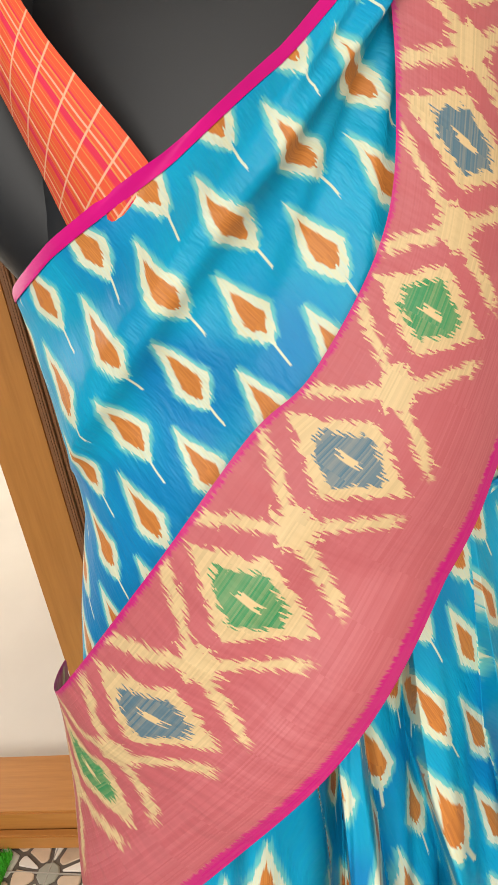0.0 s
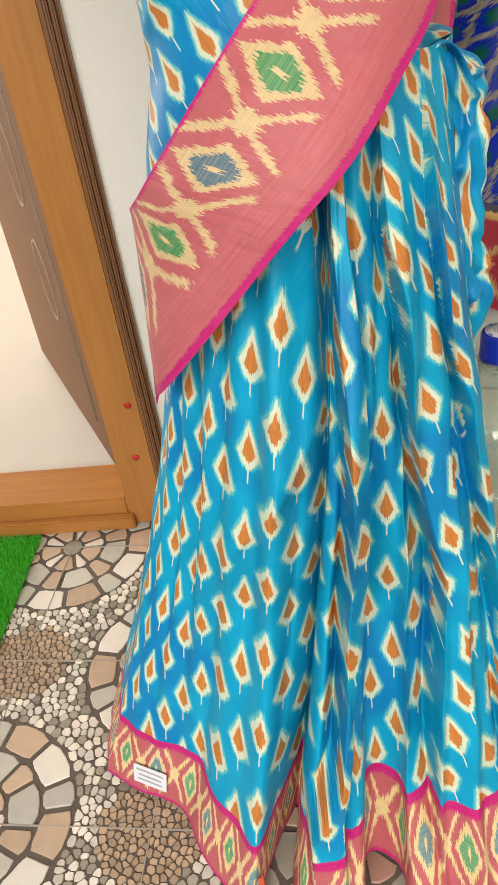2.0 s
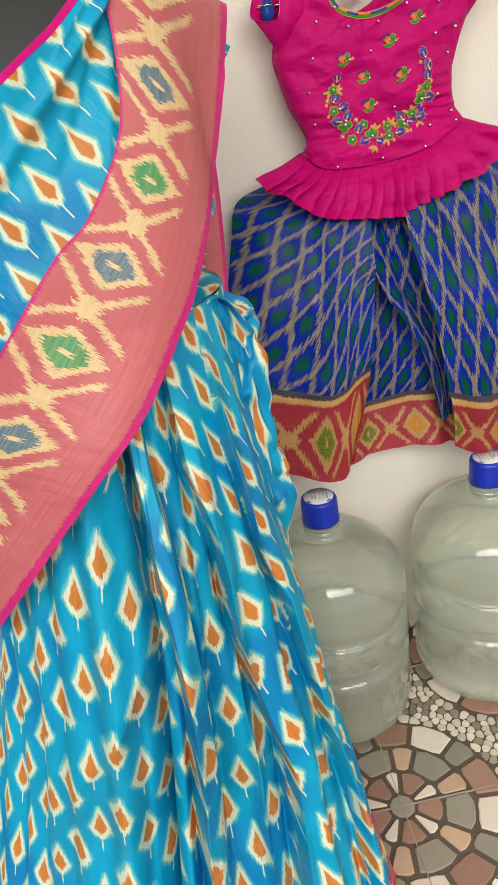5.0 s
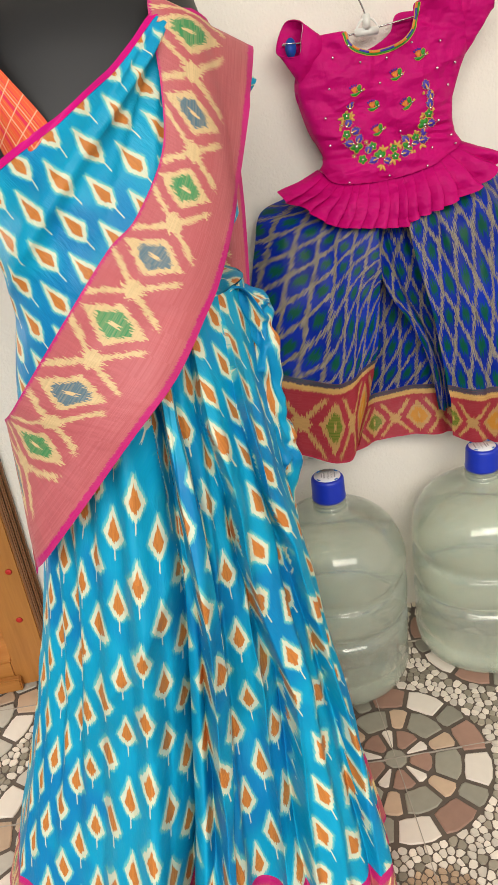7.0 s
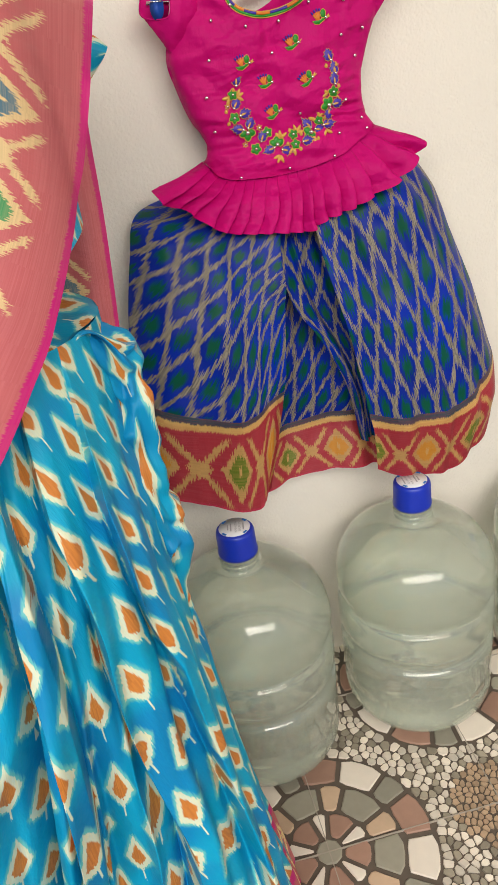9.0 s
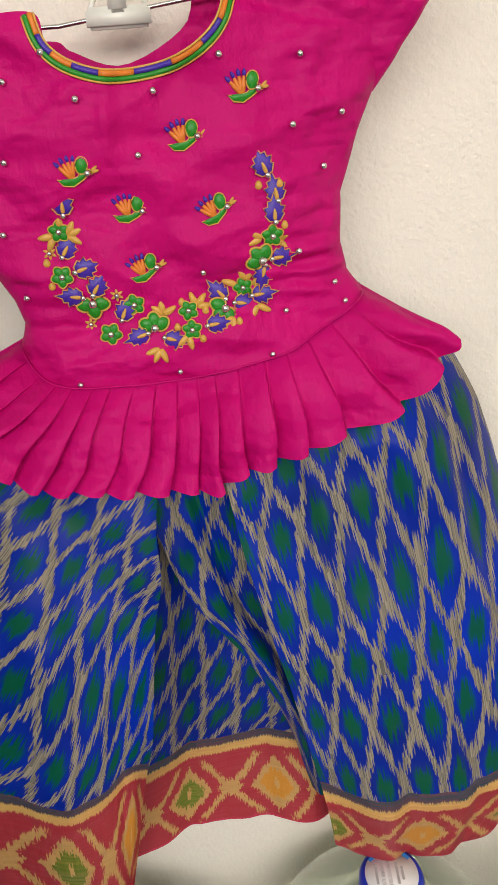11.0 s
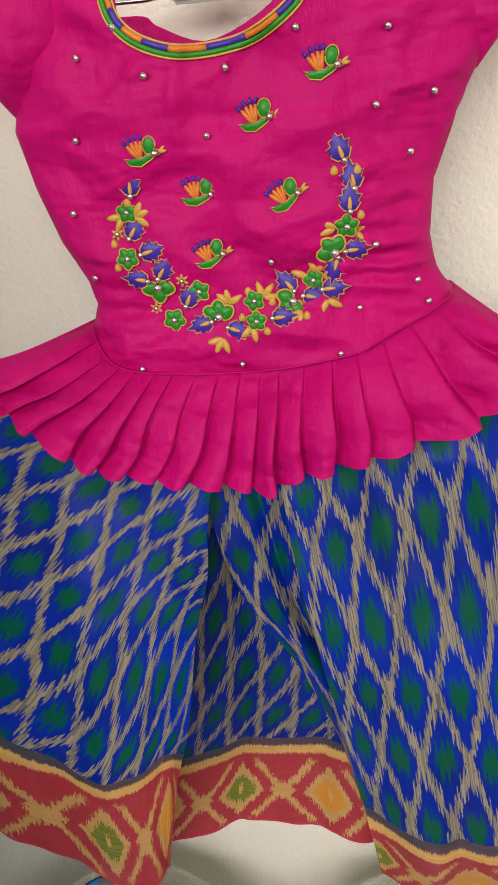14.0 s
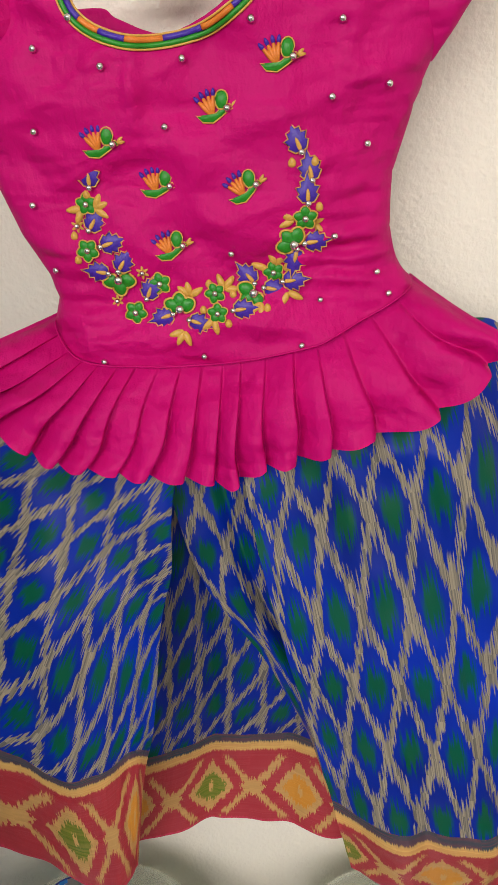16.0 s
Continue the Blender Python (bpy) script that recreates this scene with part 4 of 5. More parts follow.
for top, low, left, right, (hs, ds), lean, dense, turned, share in FALLS:
    def fall_y(x, z, s, t, hs=hs, ds=ds, k=lean, turned=turned):
        y = float(np.interp(z, hs, ds))
        y += 0.006 * math.sin(s * 9 + k * 9 + z * 4) * (1 - t) + 0.012 * noise.noise((s * 4 + k * 7, z * 4, 1.0))
        for at, deep in ((0.32, 0.013), (0.58, 0.009), (0.80, 0.016)):
            d = s + 0.10 * (t - 0.5) * (1 - 2 * at) - at - 0.03 * noise.noise((z * 5, at * 9, k))
            y += deep * (0.12 if turned < 0 else 0.9) * (1 - 0.4 * t) * (math.exp(-(d / 0.05) ** 2) if d < 0 else math.exp(-d / 0.10))
        if turned > 0:
            y -= 0.026 * math.sin(math.pi * s) * (1 - t)
        y += 0.0025 * noise.noise((x * 40, z * 34, 5.0))
        side = {-1: 1 - 2 * s, 0: 0.0, 1: 2 * s - 1}[turned]
        return y + 0.055 * max(0.0, side) ** 4 - 0.010 * max(0.0, -side) ** 5

    rows = coons(low, top, left, right, 91, 110, fall_y)
    wide = math.dist(left[0], right[0]) if share else 0.11
    cut = int(share * 90)
    uvs = [[(dense * j / 109 * wide * (1 - 0.3 * i / 90) - lean * i / 90 * 0.6, i / 90 * (0.63 if turned > 0 else 0.60) + 0.8 * lean * j / 109 * wide) for j in range(110)] for i in range(91)]
    fixed("skirt_fall", sheet(rows[cut:], uvs[cut:]), ZIGZAG, dress, "blue silk skirt fall with grey zigzag lattice", True)
    if cut:
        fixed("hem_band", sheet(rows[:cut + 1], [[(i / cut * 0.118, j / 109 * wide * 1.05 + ds[0] * 3) for j in range(110)] for i in range(cut + 1)]), RED_BAND, dress, "red hem band with gold and green diamonds", True)


# embroidery: small raised motifs, built once and copied
def on_bodice(x, z, out=0.0, turn=0.0):
    n = Vector((bodice_y(x + 0.004, z) - bodice_y(x - 0.004, z), -0.008, bodice_y(x, z + 0.004) - bodice_y(x, z - 0.004))).normalized()
    n = (n + Vector((0, -2, 0))).normalized()
    side = Vector((0, 0, 1)).cross(n) * -1
    side = side if side.x > 0 else -side
    up = n.cross(side)
    up = up if up.z > 0 else -up
    m = Matrix((side, up, n)).transposed().to_4x4()
    m.translation = Vector((x, bodice_y(x, z), z)) + n * out
    return m @ pose(0, 0, 0, 0, 0, turn)


def pad(outline, height=0.0010):
    """A padded satin-stitch shape, flat in xy, from its outline."""
    bm = bmesh.new()
    c = Vector((sum(p[0] for p in outline) / len(outline), sum(p[1] for p in outline) / len(outline), height))
    ring = [bm.verts.new((p[0], p[1], -0.0006)) for p in outline]
    mid = [bm.verts.new((c.x + (p[0] - c.x) * 0.8, c.y + (p[1] - c.y) * 0.8, height * 0.8)) for p in outline]
    top = bm.verts.new(c)
    n = len(outline)
    for i in range(n):
        j = (i + 1) % n
        bm.faces.new((ring[i], ring[j], mid[j], mid[i]))
        bm.faces.new((mid[i], mid[j], top))
    return bm


def petal(length, width, at=(0, 0), turn=0.0, tip=1.0, n=14):
    out = []
    for a in np.linspace(0, 2 * math.pi, n, endpoint=False):
        r = (1 - math.cos(a)) / 2
        x, y = width / 2 * math.sin(a) * (1 - 0.35 * r * tip), r * length
        out.append((at[0] + x * math.cos(turn) - y * math.sin(turn), at[1] + x * math.sin(turn) + y * math.cos(turn)))
    return out


def shared(bm, name, mat):
    me = bpy.data.meshes.new(name)
    bm.to_mesh(me)
    bm.free()
    me.materials.append(mat)
    me.shade_smooth()
    return me


def motif(pieces, m, scale=1.0):
    """Places shared pieces (name, mesh, turn, lift) as parts of the dress."""
    for name, me, turn, lift in pieces:
        ob = new(name, me)
        ob.parent = dress
        ob.matrix_parent_inverse = dress.matrix_world.inverted()
        ob.matrix_basis = m @ pose(0, 0, lift, 0, 0, turn) @ Matrix.Scale(scale * 1.2, 4)


def outline_of(points, close=True):
    return tube([(x, y, 0.0004) for x, y in points], 0.00045, 5, closed=True)


bead = shared(lathe([(0.0019, 0.0), (0.0019, 0.0009), (0.0015, 0.0018), (0.0008, 0.0023), (0.0, 0.0024)], 14), "bead", SILVER)
five = [petal(0.0068, 0.0072, turn=k * 2 * math.pi / 5) for k in range(5)]
green_petal = shared(pad(five[0]), "green_petal", GREEN_THREAD)
green_rim = shared(outline_of(five[0]), "petal_edge", GOLD_THREAD)
jag = [(0.0, 0.0), (0.0035, 0.0005), (0.0062, 0.0045), (0.0048, 0.0055), (0.0068, 0.009), (0.0040, 0.0095), (0.0040, 0.0125), (0.0015, 0.0125), (0.0, 0.0175),
       (-0.0018, 0.0125), (-0.0042, 0.0120), (-0.0040, 0.0090), (-0.0068, 0.0085), (-0.0050, 0.005), (-0.0062, 0.004), (-0.0033, 0.0005)]
violet_leaf = shared(pad(jag), "violet_leaf", VIOLET_THREAD)
violet_rim = shared(outline_of(jag), "leaf_edge", GOLD_THREAD)
gold_heart = shared(pad(petal(0.0085, 0.0032)), "gold_vein", GOLD_THREAD)
gold_leaf = shared(pad(petal(0.0095, 0.0050)), "gold_leaf", GOLD_THREAD)
dot = shared(pad(petal(0.0050, 0.0050, (0, -0.0025))), "gold_dot", GOLD_THREAD)


def flower(x, z, size=1.0, turn=0.0):
    m = on_bodice(x, z, 0.0012)
    motif([("green_petal", green_petal, turn + k * 72, 0) for k in range(5)] + [("petal_edge", green_rim, turn + k * 72, 0) for k in range(5)] + [("bead", bead, 0, 0.0008)], m, size)


def violet(x, z, turn=0.0, size=1.0):
    m = on_bodice(x, z, 0.0012, turn)
    motif([("violet_leaf", violet_leaf, 0, 0), ("leaf_edge", violet_rim, 0, 0), ("gold_vein", gold_heart, 0, 0.0010), ("bead", bead, 0, 0.0010)], m, size)


def gold(x, z, turns):
    m = on_bodice(x, z, 0.0010)
    motif([("gold_leaf", gold_leaf, t, 0) for t in turns], m)


def half_flower(x, z, turns, size=1.45):
    m = on_bodice(x, z, 0.0012)
    motif([("green_petal", green_petal, t, 0) for t in turns] + [("petal_edge", green_rim, t, 0) for t in turns] + [("bead", bead, 0, 0.0008)], m, size)


def star(x, z):
    m = on_bodice(x, z, 0.0010)
    motif([("gold_leaf", gold_leaf, k * 60, 0) for k in range(6)], m, 0.42)
    motif([("bead", bead, 0, 0.0006)], m, 0.8)


for x, z, turn in ((0.592, 1.155, 22), (0.598, 1.138, 10), (0.595, 1.125, 0), (0.457, 1.142, -5), (0.451, 1.114, -35), (0.458, 1.104, -75), (0.460, 1.086, 80), (0.467, 1.087, -35), (0.484, 1.067, -25),
                   (0.501, 1.056, 105), (0.512, 1.052, -110), (0.543, 1.058, -85), (0.558, 1.074, 40), (0.564, 1.071, -100), (0.577, 1.075, -85), (0.587, 1.096, 165), (0.592, 1.100, -85)):
    violet(x, z, turn, 0.92)
for x, z, size, turn in ((0.452, 1.131, 0.9, 0), (0.449, 1.102, 0.95, 30), (0.494, 1.077, 0.95, 10), (0.475, 1.058, 1.0, 40), (0.531, 1.069, 0.9, 20), (0.532, 1.056, 0.9, 0), (0.571, 1.081, 0.9, 15), (0.593, 1.116, 1.0, 0)):
    flower(x, z, size, turn)
for x, z, turns in ((0.466, 1.081, (100, 180, 260)), (0.506, 1.059, (60, 0, -60)), (0.557, 1.068, (60, 130, 200)), (0.585, 1.100, (100, 40, -20))):
    half_flower(x, z, turns)
for x, z, turns in ((0.448, 1.128, (95, 150)), (0.457, 1.128, (-70, -125, -30)), (0.513, 1.067, (45, 5, -60)), (0.537, 1.071, (20, -40, -90)), (0.529, 1.052, (130, 190)), (0.508, 1.045, (105, 150, 200)),
                    (0.573, 1.086, (25, -35)), (0.567, 1.083, (70,)), (0.586, 1.115, (60, 110)), (0.599, 1.111, (-45, -150)), (0.562, 1.062, (130, 180)), (0.580, 1.068, (-120, 150))):
    gold(x, z, turns)
for x, z in ((0.443, 1.117), (0.462, 1.065), (0.483, 1.085)):
    star(x, z)
for x, z in ((0.586, 1.149), (0.600, 1.149), (0.602, 1.122), (0.440, 1.111), (0.441, 1.096), (0.453, 1.137), (0.522, 1.058), (0.527, 1.075), (0.539, 1.049), (0.543, 1.068), (0.580, 1.084), (0.566, 1.059)):
    motif([("gold_dot", dot, 0, 0)], on_bodice(x, z, 0.0010))

# little birds
wing = petal(0.0105, 0.0068, (0, 0), tip=-0.6)
body_shape = [(-0.0105, 0.0), (-0.007, -0.004), (-0.001, -0.0048), (0.005, -0.0015), (0.009, 0.0012), (0.0115, 0.0018), (0.0100, 0.0045), (0.006, 0.0038), (0.0015, 0.0005), (-0.004, -0.0008)]
bird_body, bird_edge = shared(pad(body_shape), "bird_body", GREEN_THREAD), shared(outline_of(body_shape), "bird_edge", GOLD_THREAD)
feather_o = shared(pad(petal(0.0125, 0.0036)), "orange_feather", ORANGE_THREAD)
feather_v = shared(pad(petal(0.0045, 0.0030, (0, 0.0105))), "violet_tip", VIOLET_THREAD)
green_wing, wing_edge = shared(pad(wing), "green_wing", GREEN_THREAD), shared(outline_of(wing), "wing_edge", GOLD_THREAD)
for x, z, turn in ((0.5805, 1.2040, 0), (0.5405, 1.1790, 3), (0.4685, 1.1640, 0), (0.4995, 1.1370, -4), (0.5562, 1.1330, 18), (0.5045, 1.0980, 8)):
    m = on_bodice(x, z, 0.0012, turn)
    motif([("bird_body", bird_body, 0, 0), ("bird_edge", bird_edge, 0, 0)], m, 0.86)
    for t in (42, 25, 8, -8):
        motif([("orange_feather", feather_o, t, 0.0), ("violet_tip", feather_v, t, 0.0003)], m @ pose(-0.001, -0.001, 0), 0.86)
    motif([("green_wing", green_wing, -12, 0.0004), ("wing_edge", wing_edge, -12, 0.0004)], m @ pose(0.0043, 0.002, 0), 0.86)
    motif([("bead", bead, 0, 0.001)], m @ pose(0.0085, 0.0025, 0))
    for t in (-50, -85):
        motif([("gold_leaf", gold_leaf, t, 0)], m @ pose(0.011, 0.003, 0), 0.45)

# loose beads sewn on the cloth
for x, z in ((0.461, 1.235), (0.435, 1.221), (0.477, 1.209), (0.524, 1.210), (0.566, 1.227), (0.618, 1.224), (0.611, 1.184), (0.645, 1.189), (0.632, 1.156), (0.426, 1.176), (0.416, 1.132),
             (0.422, 1.088), (0.510, 1.174), (0.544, 1.095), (0.611, 1.103), (0.639, 1.075), (0.601, 1.060), (0.647, 1.060), (0.448, 1.024), (0.520, 1.026), (0.588, 1.032)):
    motif([("bead", bead, 0, 0)], on_bodice(x, z, 0.0010), 1.05)

# hanger
STEEL = plain("bare_steel_wire", (0.55, 0.54, 0.52), 0.25, 1.0, vary=0.1)
CLEAR = plain("milky_plastic", (0.80, 0.79, 0.72), 0.3)
hanger = empty("hanger", pose(0.507, 0.99, 1.27), "bent steel wire hanger with a milky plastic clip", "hanger")
fixed("hook", tube([tuple(p) for p in spline([(0.497, 1.016, 1.360), (0.487, 1.0, 1.360), (0.482, 0.99, 1.343), (0.490, 0.988, 1.317), (0.500, 0.988, 1.299), (0.508, 0.988, 1.278), (0.508, 0.988, 1.250)], 40)], 0.0016, 8), STEEL, hanger, "steel wire hook", True)
fixed("wire", tube([(0.36, 0.975, 1.250), (0.47, 0.990, 1.251), (0.57, 0.990, 1.263), (0.655, 0.975, 1.273)], 0.0014, 8), STEEL, hanger, "", True)
bm = bmesh.new()
box(bm, 0.488, 0.530, 0.983, 0.993, 1.247, 1.260, bevel=0.002)
box(bm, 0.503, 0.515, 0.981, 0.994, 1.256, 1.280, bevel=0.002)
fixed("clip", bm, CLEAR, hanger, "milky plastic clip", True)
fixed("clip_arm", tube([tuple(p) for p in spline([(0.491, 0.987, 1.258), (0.497, 0.987, 1.268), (0.506, 0.987, 1.274)], 10)], 0.0018, 6), CLEAR, hanger, "", True)
fixed("clip_arm", tube([tuple(p) for p in spline([(0.528, 0.987, 1.260), (0.522, 0.987, 1.269), (0.512, 0.987, 1.275)], 10)], 0.0018, 6), CLEAR, hanger, "", True)

# ---- water jugs ----
g = Graph("jug_full_of_water")
WATER = g.finish(g.mix(g.noise(g.place(), 6, 3), (0.62, 0.67, 0.56), (0.74, 0.78, 0.67)), 0.13, IOR=1.2, Transmission_Weight=0.70, Coat_Weight=1.0, Coat_Roughness=0.05)
CAP = plain("blue_cap_plastic", (0.008, 0.03, 0.42), 0.35, vary=0.08)
SEAL_BLUE = plain("blue_print", (0.02, 0.18, 0.55), 0.5)
JUG = [(0.116, 0.0), (0.132, 0.008), (0.141, 0.028), (0.143, 0.05), (0.140, 0.066), (0.143, 0.082), (0.144, 0.13), (0.144, 0.158), (0.136, 0.170), (0.136, 0.186), (0.145, 0.198), (0.145, 0.245),
       (0.137, 0.257), (0.137, 0.271), (0.145, 0.283), (0.144, 0.315), (0.136, 0.345), (0.118, 0.375), (0.088, 0.398), (0.055, 0.411), (0.038, 0.418), (0.033, 0.428), (0.030, 0.434), (0.030, 0.455)]



def lettering(words, size):
    data = bpy.data.curves.new("words", "FONT")
    data.body, data.size, data.align_x = words, size, "CENTER"
    ob = bpy.data.objects.new("words", data)
    scene.collection.objects.link(ob)
    bpy.context.view_layer.update()
    me = bpy.data.meshes.new_from_object(ob)
    bpy.data.objects.remove(ob)
    me.materials.clear()
    me.materials.append(INK)
    return me


first, second = lettering("REMOVE SEAL", 0.0052), lettering("BEFORE USE", 0.0052)
for x, y, turn in ((0.345, 0.868, 78), (0.667, 0.872, -97), (1.0, 0.872, 20)):
    jug = empty("water_jug", pose(x, y, 0.002, rz=turn), "clear ribbed plastic water jug, full, with blue cap", "water jug", "water jugs along the wall")
    prof = spline(JUG, 90)
    part("bottle", lathe([(float(a), float(b)) for a, b in prof], 64), WATER, jug)
    for zr in (0.449, 0.440):
        part("neck_ring", tube([(0.0325 * math.cos(a), 0.0325 * math.sin(a), zr - 0.016) for a in np.linspace(0, 2 * math.pi, 40, endpoint=False)], 0.0022, 8, closed=True), WATER, jug)
    cap = part("cap", lathe([(0.0300, 0.440), (0.0335, 0.441), (0.0342, 0.446), (0.0330, 0.450), (0.0325, 0.482), (0.0312, 0.4865), (0.0290, 0.489), (0.0, 0.489)], 48), CAP, jug, "blue plastic cap")
    seal = part("seal", lathe([(0.0265, 0.4895), (0.0265, 0.4902), (0.0, 0.4902)], 40), PAPER, cap, "round white paper seal")
    for a in range(4):
        bm = boxed(-0.004, 0.004, 0.0225, 0.0262, 0.4905, 0.4909)
        bm.transform(pose(0, 0, 0, 0, 0, a * 90 + 45))
        part("printed_mark", bm, SEAL_BLUE, cap, smooth=False)
    for me, dy in ((first, -0.004), (second, -0.0105)):
        ob = new("printed_words", me)
        ob.parent = cap
        ob.matrix_basis = pose(0, dy, 0.4910)
    for dy, w in ((0.006, 0.022), (-0.015, 0.020), (0.011, 0.014)):
        part("printed_line", boxed(-w / 2, w / 2, dy - 0.0012, dy + 0.0012, 0.4905, 0.4909), INK, cap, smooth=False)

# ---- doormat ----
g = Graph("green_turf")
BLADE = g.finish(g.mix(g.noise(g.place(), 70, 3), (0.03, 0.32, 0.010), (0.09, 0.55, 0.03)), 0.6)
mat = empty("doormat", pose(-0.9, 0.8, 0), "bright green artificial grass doormat before the sill", "doormat")
fixed("backing", boxed(-1.2, -0.618, 0.60, 0.990, 0, 0.006), BLADE, mat)
verts, faces = [], []
rng = random.Random(5)
for _ in range(14000):
    x, y = rng.uniform(-0.95, -0.614), rng.uniform(0.598, 0.992)
    a, hgt, lean = rng.uniform(0, 6.28), rng.uniform(0.010, 0.019), rng.uniform(0, 0.008)
    dx, dy = 0.0011 * math.cos(a), 0.0011 * math.sin(a)
    ox, oy = lean * math.cos(a * 3), lean * math.sin(a * 3)
    n = len(verts)
    verts += [(x - dx, y - dy, 0.005), (x + dx, y + dy, 0.005), (x + ox, y + oy, 0.005 + hgt)]
    faces.append((n, n + 1, n + 2))
me = bpy.data.meshes.new("turf")
me.from_pydata(verts, [], faces)
me.materials.append(BLADE)
ob = new("turf", me)
ob.parent, ob.matrix_parent_inverse = mat, mat.matrix_world.inverted()
tagged(ob, "short green plastic grass blades", kind="stuff")

# red paint dots on the jamb
RED = plain("red_paint", (0.55, 0.02, 0.015), 0.5)
for x, y, z in ((-0.349, WALL_Y - 0.013, 0.318), (-0.360, WALL_Y - 0.013, 0.187)):
    bm = lathe([(0.0075, 0.0), (0.006, 0.0012), (0.0, 0.0015)], 16)
    bm.transform(pose(x, y, z, 90))
    fixed("paint_dot", bm, RED, door_frame, "", True)
for z in (0.36, 0.28, 0.205, 0.12):
    bm = lathe([(0.006, 0.0), (0.005, 0.0012), (0.0, 0.0015)], 16)
    bm.transform(pose(JAMB_R + 0.0005 - 0.001, WALL_Y + 0.012, z, 0, -90))
    fixed("paint_dot", bm, RED, door_frame, "", True)

# ---- mosaic floor ----
def stone_mat(name, color, vary=0.25):
    g = Graph(name)
    p = g.place()
    n = g.noise(p, 55, 4)
    r = g.random()
    f = g.add(g.mul(n, 0.5), g.mul(r, 0.5))
    g.bump(n, 0.25, 0.0015)
    return g.finish(g.mix(f, [c * (1 - vary) for c in color], [min(1, c * (1 + vary)) for c in color]), 0.42)


ASH_STONE = stone_mat("ash_grey_stone", (0.52, 0.48, 0.40))
ROSE_STONE, GREY_STONE, PALE_STONE, TAN_STONE = stone_mat("rose_brown_stone", (0.34, 0.20, 0.145)), stone_mat("grey_green_stone", (0.29, 0.27, 0.21)), stone_mat("pale_cream_stone", (0.75, 0.67, 0.57), 0.12), stone_mat("tan_stone", (0.52, 0.37, 0.25))


def pebble_mat(name, color):
    g = Graph(name)
    r = g.tree.nodes.new("ShaderNodeNewGeometry").outputs["Random Per Island"]
    return g.finish(g.mix(g.add(g.mul(r, 0.7), g.mul(g.noise(g.place(), 90, 3), 0.3)), [c * 0.6 for c in color], [min(1, c * 1.25) for c in color]), 0.45)


GROUT = plain("dark_brown_grout", (0.11, 0.085, 0.065), 0.6, scale=80, vary=0.3)
floor = tagged(part("floor", boxed(-3.5, 2.2, -1.6, WALL_Y + 0.06, -0.03, -0.003), GROUT, smooth=False), "mosaic porch floor of round stone flowers and pebbles", "floor", kind="structure")
STEP, CORNER, TURN = 0.308, (0.372, 0.597), -3.0
grid = pose(CORNER[0], CORNER[1], 0, 0, 0, TURN)


def slab(outline, top=0.0, foot=-0.004, inset=0.0022):
    """A stone with a worn edge from its outline."""
    bm = bmesh.new()
    c = Vector((sum(p[0] for p in outline) / len(outline), sum(p[1] for p in outline) / len(outline)))
    rings = []
    for z, d in ((foot, 0.0), (top - 0.0012, 0.0), (top, inset)):
        rings.append([bm.verts.new((*(Vector(p) + (c - Vector(p)).normalized() * d), z)) for p in outline])
    n = len(outline)
    for a, b in zip(rings, rings[1:]):
        for i in range(n):
            bm.faces.new((a[i], a[(i + 1) % n], b[(i + 1) % n], b[i]))
    bm.faces.new(rings[-1])
    return bm


def sector(r0, r1, half, gap):
    """Outline of a ring piece with rounded corners, about the x axis."""
    out = []
    for r, sign in ((r1, 1), (r0, -1)):
        h = half - gap / max(r, 0.004)
        if h <= 0:
            out.append((r, 0.0))
            continue
        for f in (-0.96, -0.5, 0.0, 0.5, 0.96):
            a = f * sign * h
            rr = r - sign * (0.006 * (abs(f) ** 6)) * (r1 - r0) / 0.05
            out.append((rr * math.cos(a), rr * math.sin(a)))
    return out


RINGS = ((0.0265, 0.069, ((0.40, ROSE_STONE), (0.22, PALE_STONE)), 5), (0.0745, 0.1235, ((0.34, GREY_STONE), (0.19, TAN_STONE)), 6), (0.129, 0.179, ((0.24, PALE_STONE), (0.235, ROSE_STONE), (0.14, GREY_STONE)), 5))
made = {}


def stone(key, bm_of, material, m, name="stone"):
    if key not in made:
        made[key] = shared(bm_of(), name, material)
        made[key].shade_flat()
    ob = new(name, made[key])
    ob.parent = floor
    ob.matrix_basis = m


rng = random.Random(11)
flowers = []
for i in range(-4, 3):
    for j in range(-3, 3):
        if (i + j) % 2 == 0:
            p = grid @ Vector((i * STEP, j * STEP, 0))
            if -0.95 < p.x < 0.9 and -0.05 < p.y < 1.25:
                flowers.append((p, i, j))
for p, i, j in flowers:
    spin = rng.uniform(0, 360)
    if p.y < 1.0:
        stone("centre", lambda: slab([(0.022 * math.cos(a), 0.022 * math.sin(a)) for a in np.linspace(0, 2 * math.pi, 9, endpoint=False)]), GREY_STONE, Matrix.Translation(p))
    for k, (r0, r1, kinds, times) in enumerate(RINGS):
        total = sum(h for h, _ in kinds) * 2 * times
        ang = radians(spin + 40 * k)
        for t in range(times):
            for q, (h, material) in enumerate(kinds):
                half = h * 2 * math.pi / total
                mid = ang + half
                ang += 2 * half
                at = p + Vector((math.cos(mid), math.sin(mid), 0)) * (r0 + r1) / 2
                if at.y > WALL_Y + 0.01 or at.y < 0.02 or not -0.8 < at.x < 0.85:
                    continue
                mt = {ROSE_STONE: TAN_STONE, GREY_STONE: ASH_STONE}.get(material, material) if p.x < 0 else material
                stone((k, q, mt.name), lambda r0=r0, r1=r1, half=half: slab(sector(r0, r1, half, 0.0034)), mt, pose(p.x, p.y, rng.uniform(-0.0006, 0.0006), 0, 0, math.degrees(mid)))

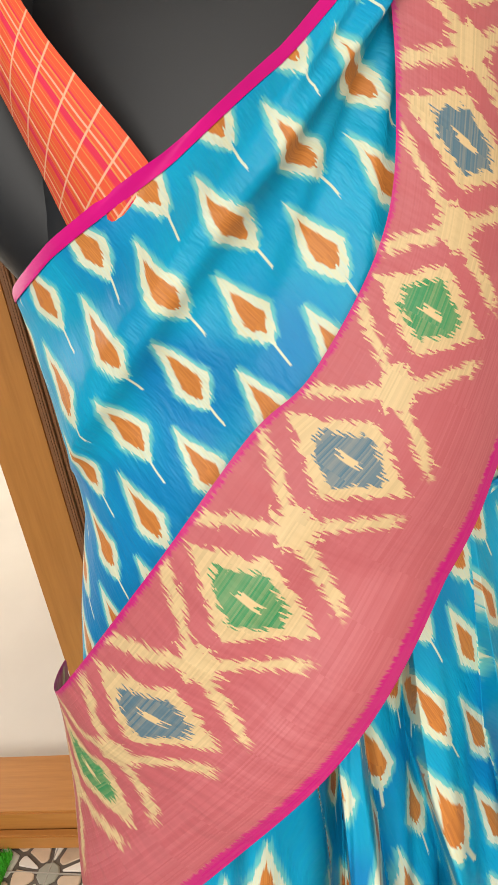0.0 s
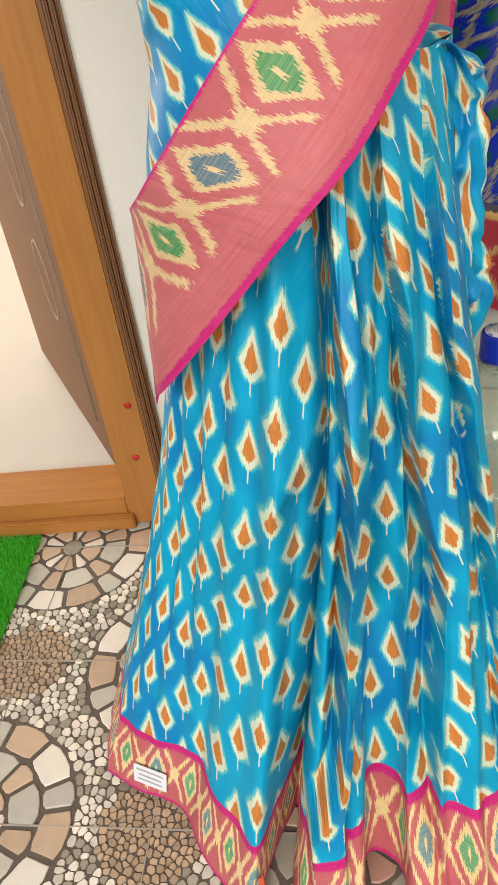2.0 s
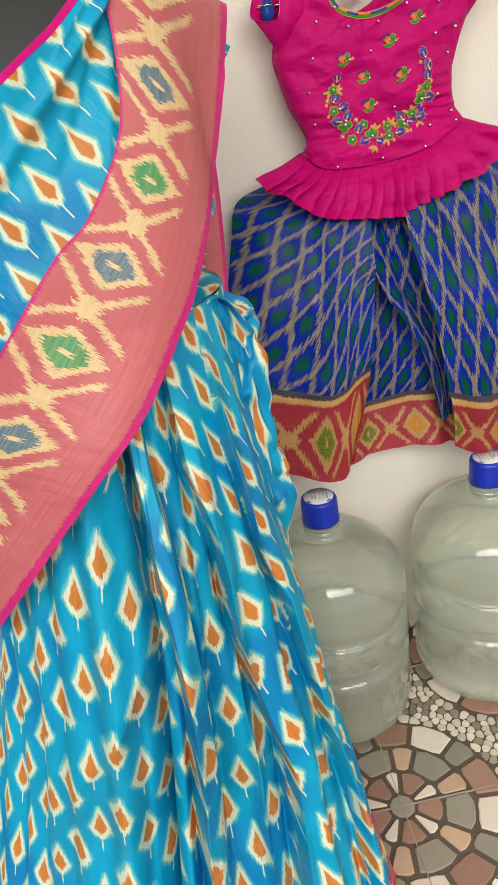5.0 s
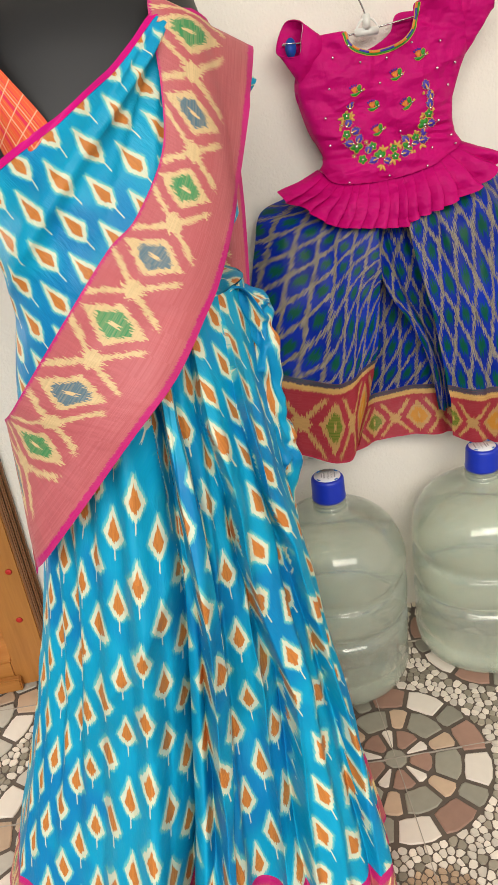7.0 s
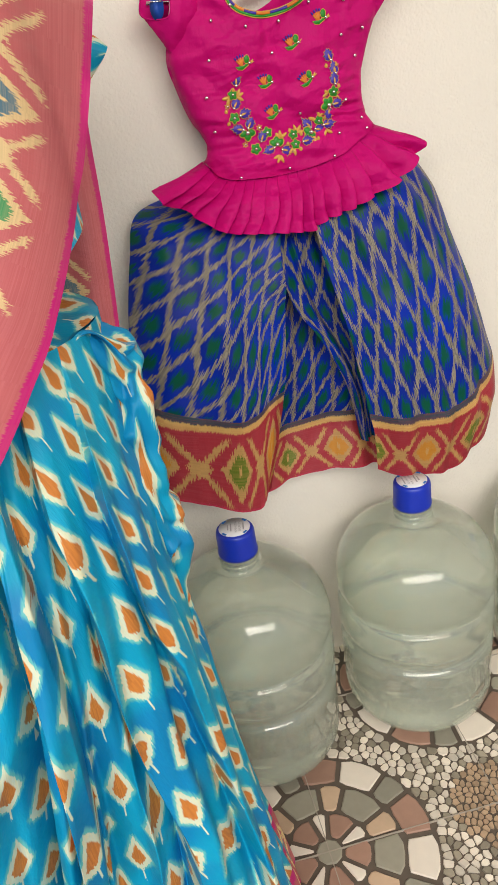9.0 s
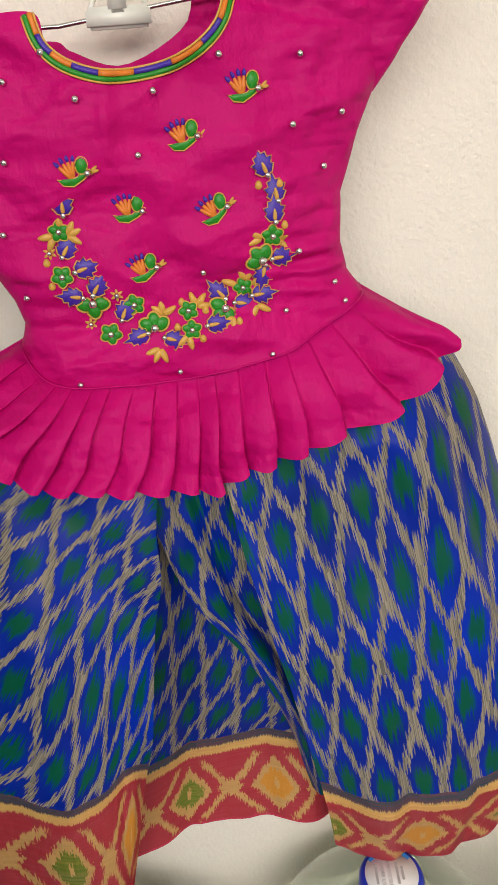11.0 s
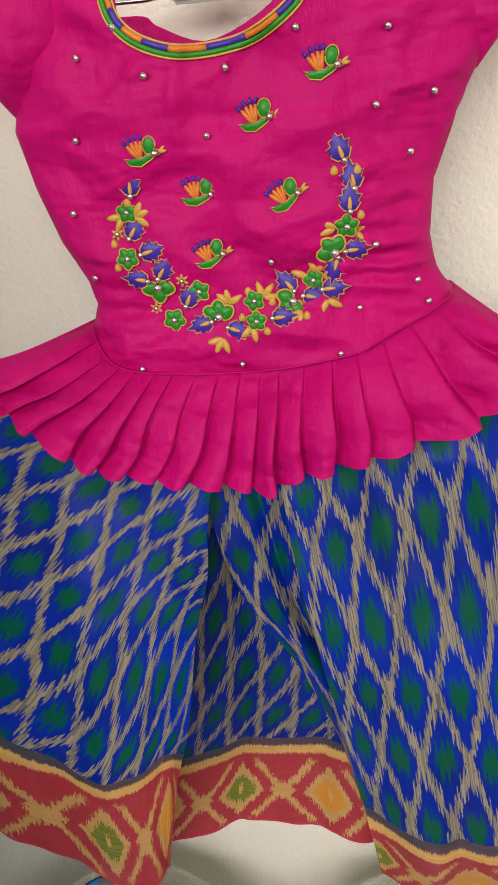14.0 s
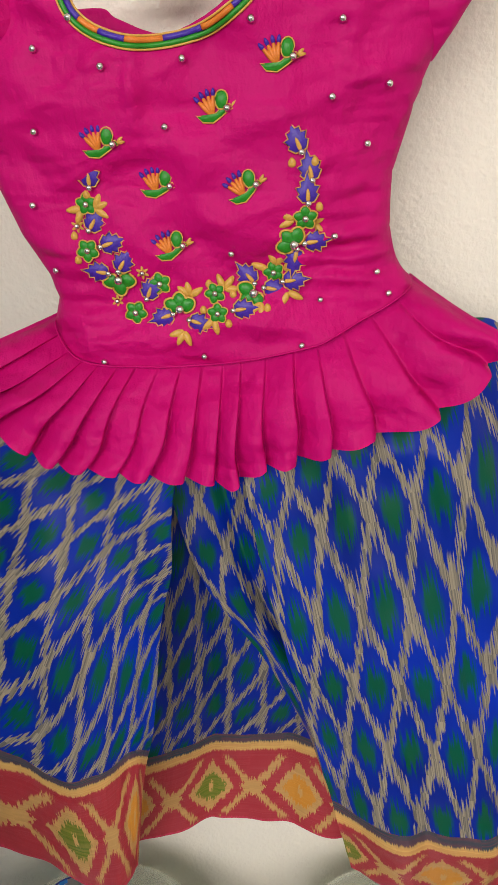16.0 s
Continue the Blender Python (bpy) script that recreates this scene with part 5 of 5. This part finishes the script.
# pebbles between the flowers, one sheet a colour
seeds = []
tries = 0
while len(seeds) < 26000 and tries < 300000:
    tries += 1
    x, y = rng.uniform(-0.78, 0.9), rng.uniform(0.05, WALL_Y - 0.004)
    d = min((Vector((x, y, 0)) - f[0]).length for f in flowers)
    if d < 0.188:
        continue
    q = grid.inverted() @ Vector((x, y, 0))
    u, v = q.x / STEP, q.y / STEP
    odd = (round(u) + round(v)) % 2 == 1 and math.hypot(u - round(u), v - round(v)) < 0.27
    gap = 0.0085 if odd else rng.uniform(0.0088, 0.0142)
    seeds.append((x, y, gap, odd))
cells, kept = {}, []
for x, y, gap, odd in seeds:
    cx, cy = int(x / 0.02), int(y / 0.02)
    if all(math.hypot(x - a, y - b) > (gap + h) / 2 for i in (-1, 0, 1) for j in (-1, 0, 1) for a, b, h in cells.get((cx + i, cy + j), ())):
        cells.setdefault((cx, cy), []).append((x, y, gap))
        kept.append((x, y, gap, odd))
for name, odd, share, material, label in (("pale_pebbles", False, (0, 0.72), pebble_mat("pale_pebble", (0.74, 0.66, 0.55)), "small pale mosaic pebbles between the stone flowers"),
                                          ("grey_pebbles", False, (0.72, 1), pebble_mat("grey_pebble", (0.32, 0.28, 0.21)), "small grey mosaic pebbles between the stone flowers"),
                                          ("brown_pebbles", True, (0, 1), pebble_mat("brown_pebble", (0.44, 0.31, 0.20)), "fine brown mosaic pebbles in patches")):
    verts, faces = [], []
    for k, (x, y, gap, o) in enumerate(kept):
        if o != odd or not share[0] <= (k * 0.618) % 1.0 < share[1]:
            continue
        near = [(a, b) for i in (-1, 0, 1) for j in (-1, 0, 1) for a, b, h in cells.get((int(x / 0.02) + i, int(y / 0.02) + j), ()) if (a, b) != (x, y)]
        n = len(verts)
        m = 9
        ring = []
        for a in range(m):
            t = 2 * math.pi * (a + rng.uniform(-0.2, 0.2)) / m
            r = gap * 0.95
            for ex, ey in near:
                dd = math.hypot(ex - x, ey - y)
                c = math.cos(t - math.atan2(ey - y, ex - x))
                if c > 0.08:
                    r = min(r, (dd / 2 - 0.0007) / c)
            for f in flowers:
                r = max(0.002, min(r, math.hypot(x + r * math.cos(t) - f[0].x, y + r * math.sin(t) - f[0].y) - 0.183 + r)) if math.hypot(x + r * math.cos(t) - f[0].x, y + r * math.sin(t) - f[0].y) < 0.183 else r
            ring.append((x + r * math.cos(t), y + r * math.sin(t)))
        verts += [(a, b, -0.0035) for a, b in ring] + [(x + (a - x) * 0.86, y + (b - y) * 0.86, -0.0003) for a, b in ring]
        for a in range(m):
            b = (a + 1) % m
            faces.append((n + a, n + b, n + m + b, n + m + a))
        faces.append(tuple(range(n + m, n + 2 * m)))
    me = bpy.data.meshes.new(name)
    me.from_pydata(verts, [], faces)
    me.materials.append(material)
    ob = new(name, me)
    ob.parent = floor
    tagged(ob, label, kind="stuff")

# thin joints of the square tiles
JOINT = plain("pale_tile_joint", (0.38, 0.33, 0.27), 0.7)
for k in range(-4, 3):
    for a in (0, 1):
        bm = boxed(-1.4, 1.0, k * STEP - 0.0008, k * STEP + 0.0008, -0.003, 0.0009) if a == 0 else boxed(k * STEP - 0.0008, k * STEP + 0.0008, -0.7, 0.40, -0.003, 0.0009)
        bm.transform(grid)
        ok = [v for v in bm.verts if v.co.y < WALL_Y + 0.05]
        if len(ok) == 8:
            ob = part("joint", bm, JOINT, floor, smooth=False)
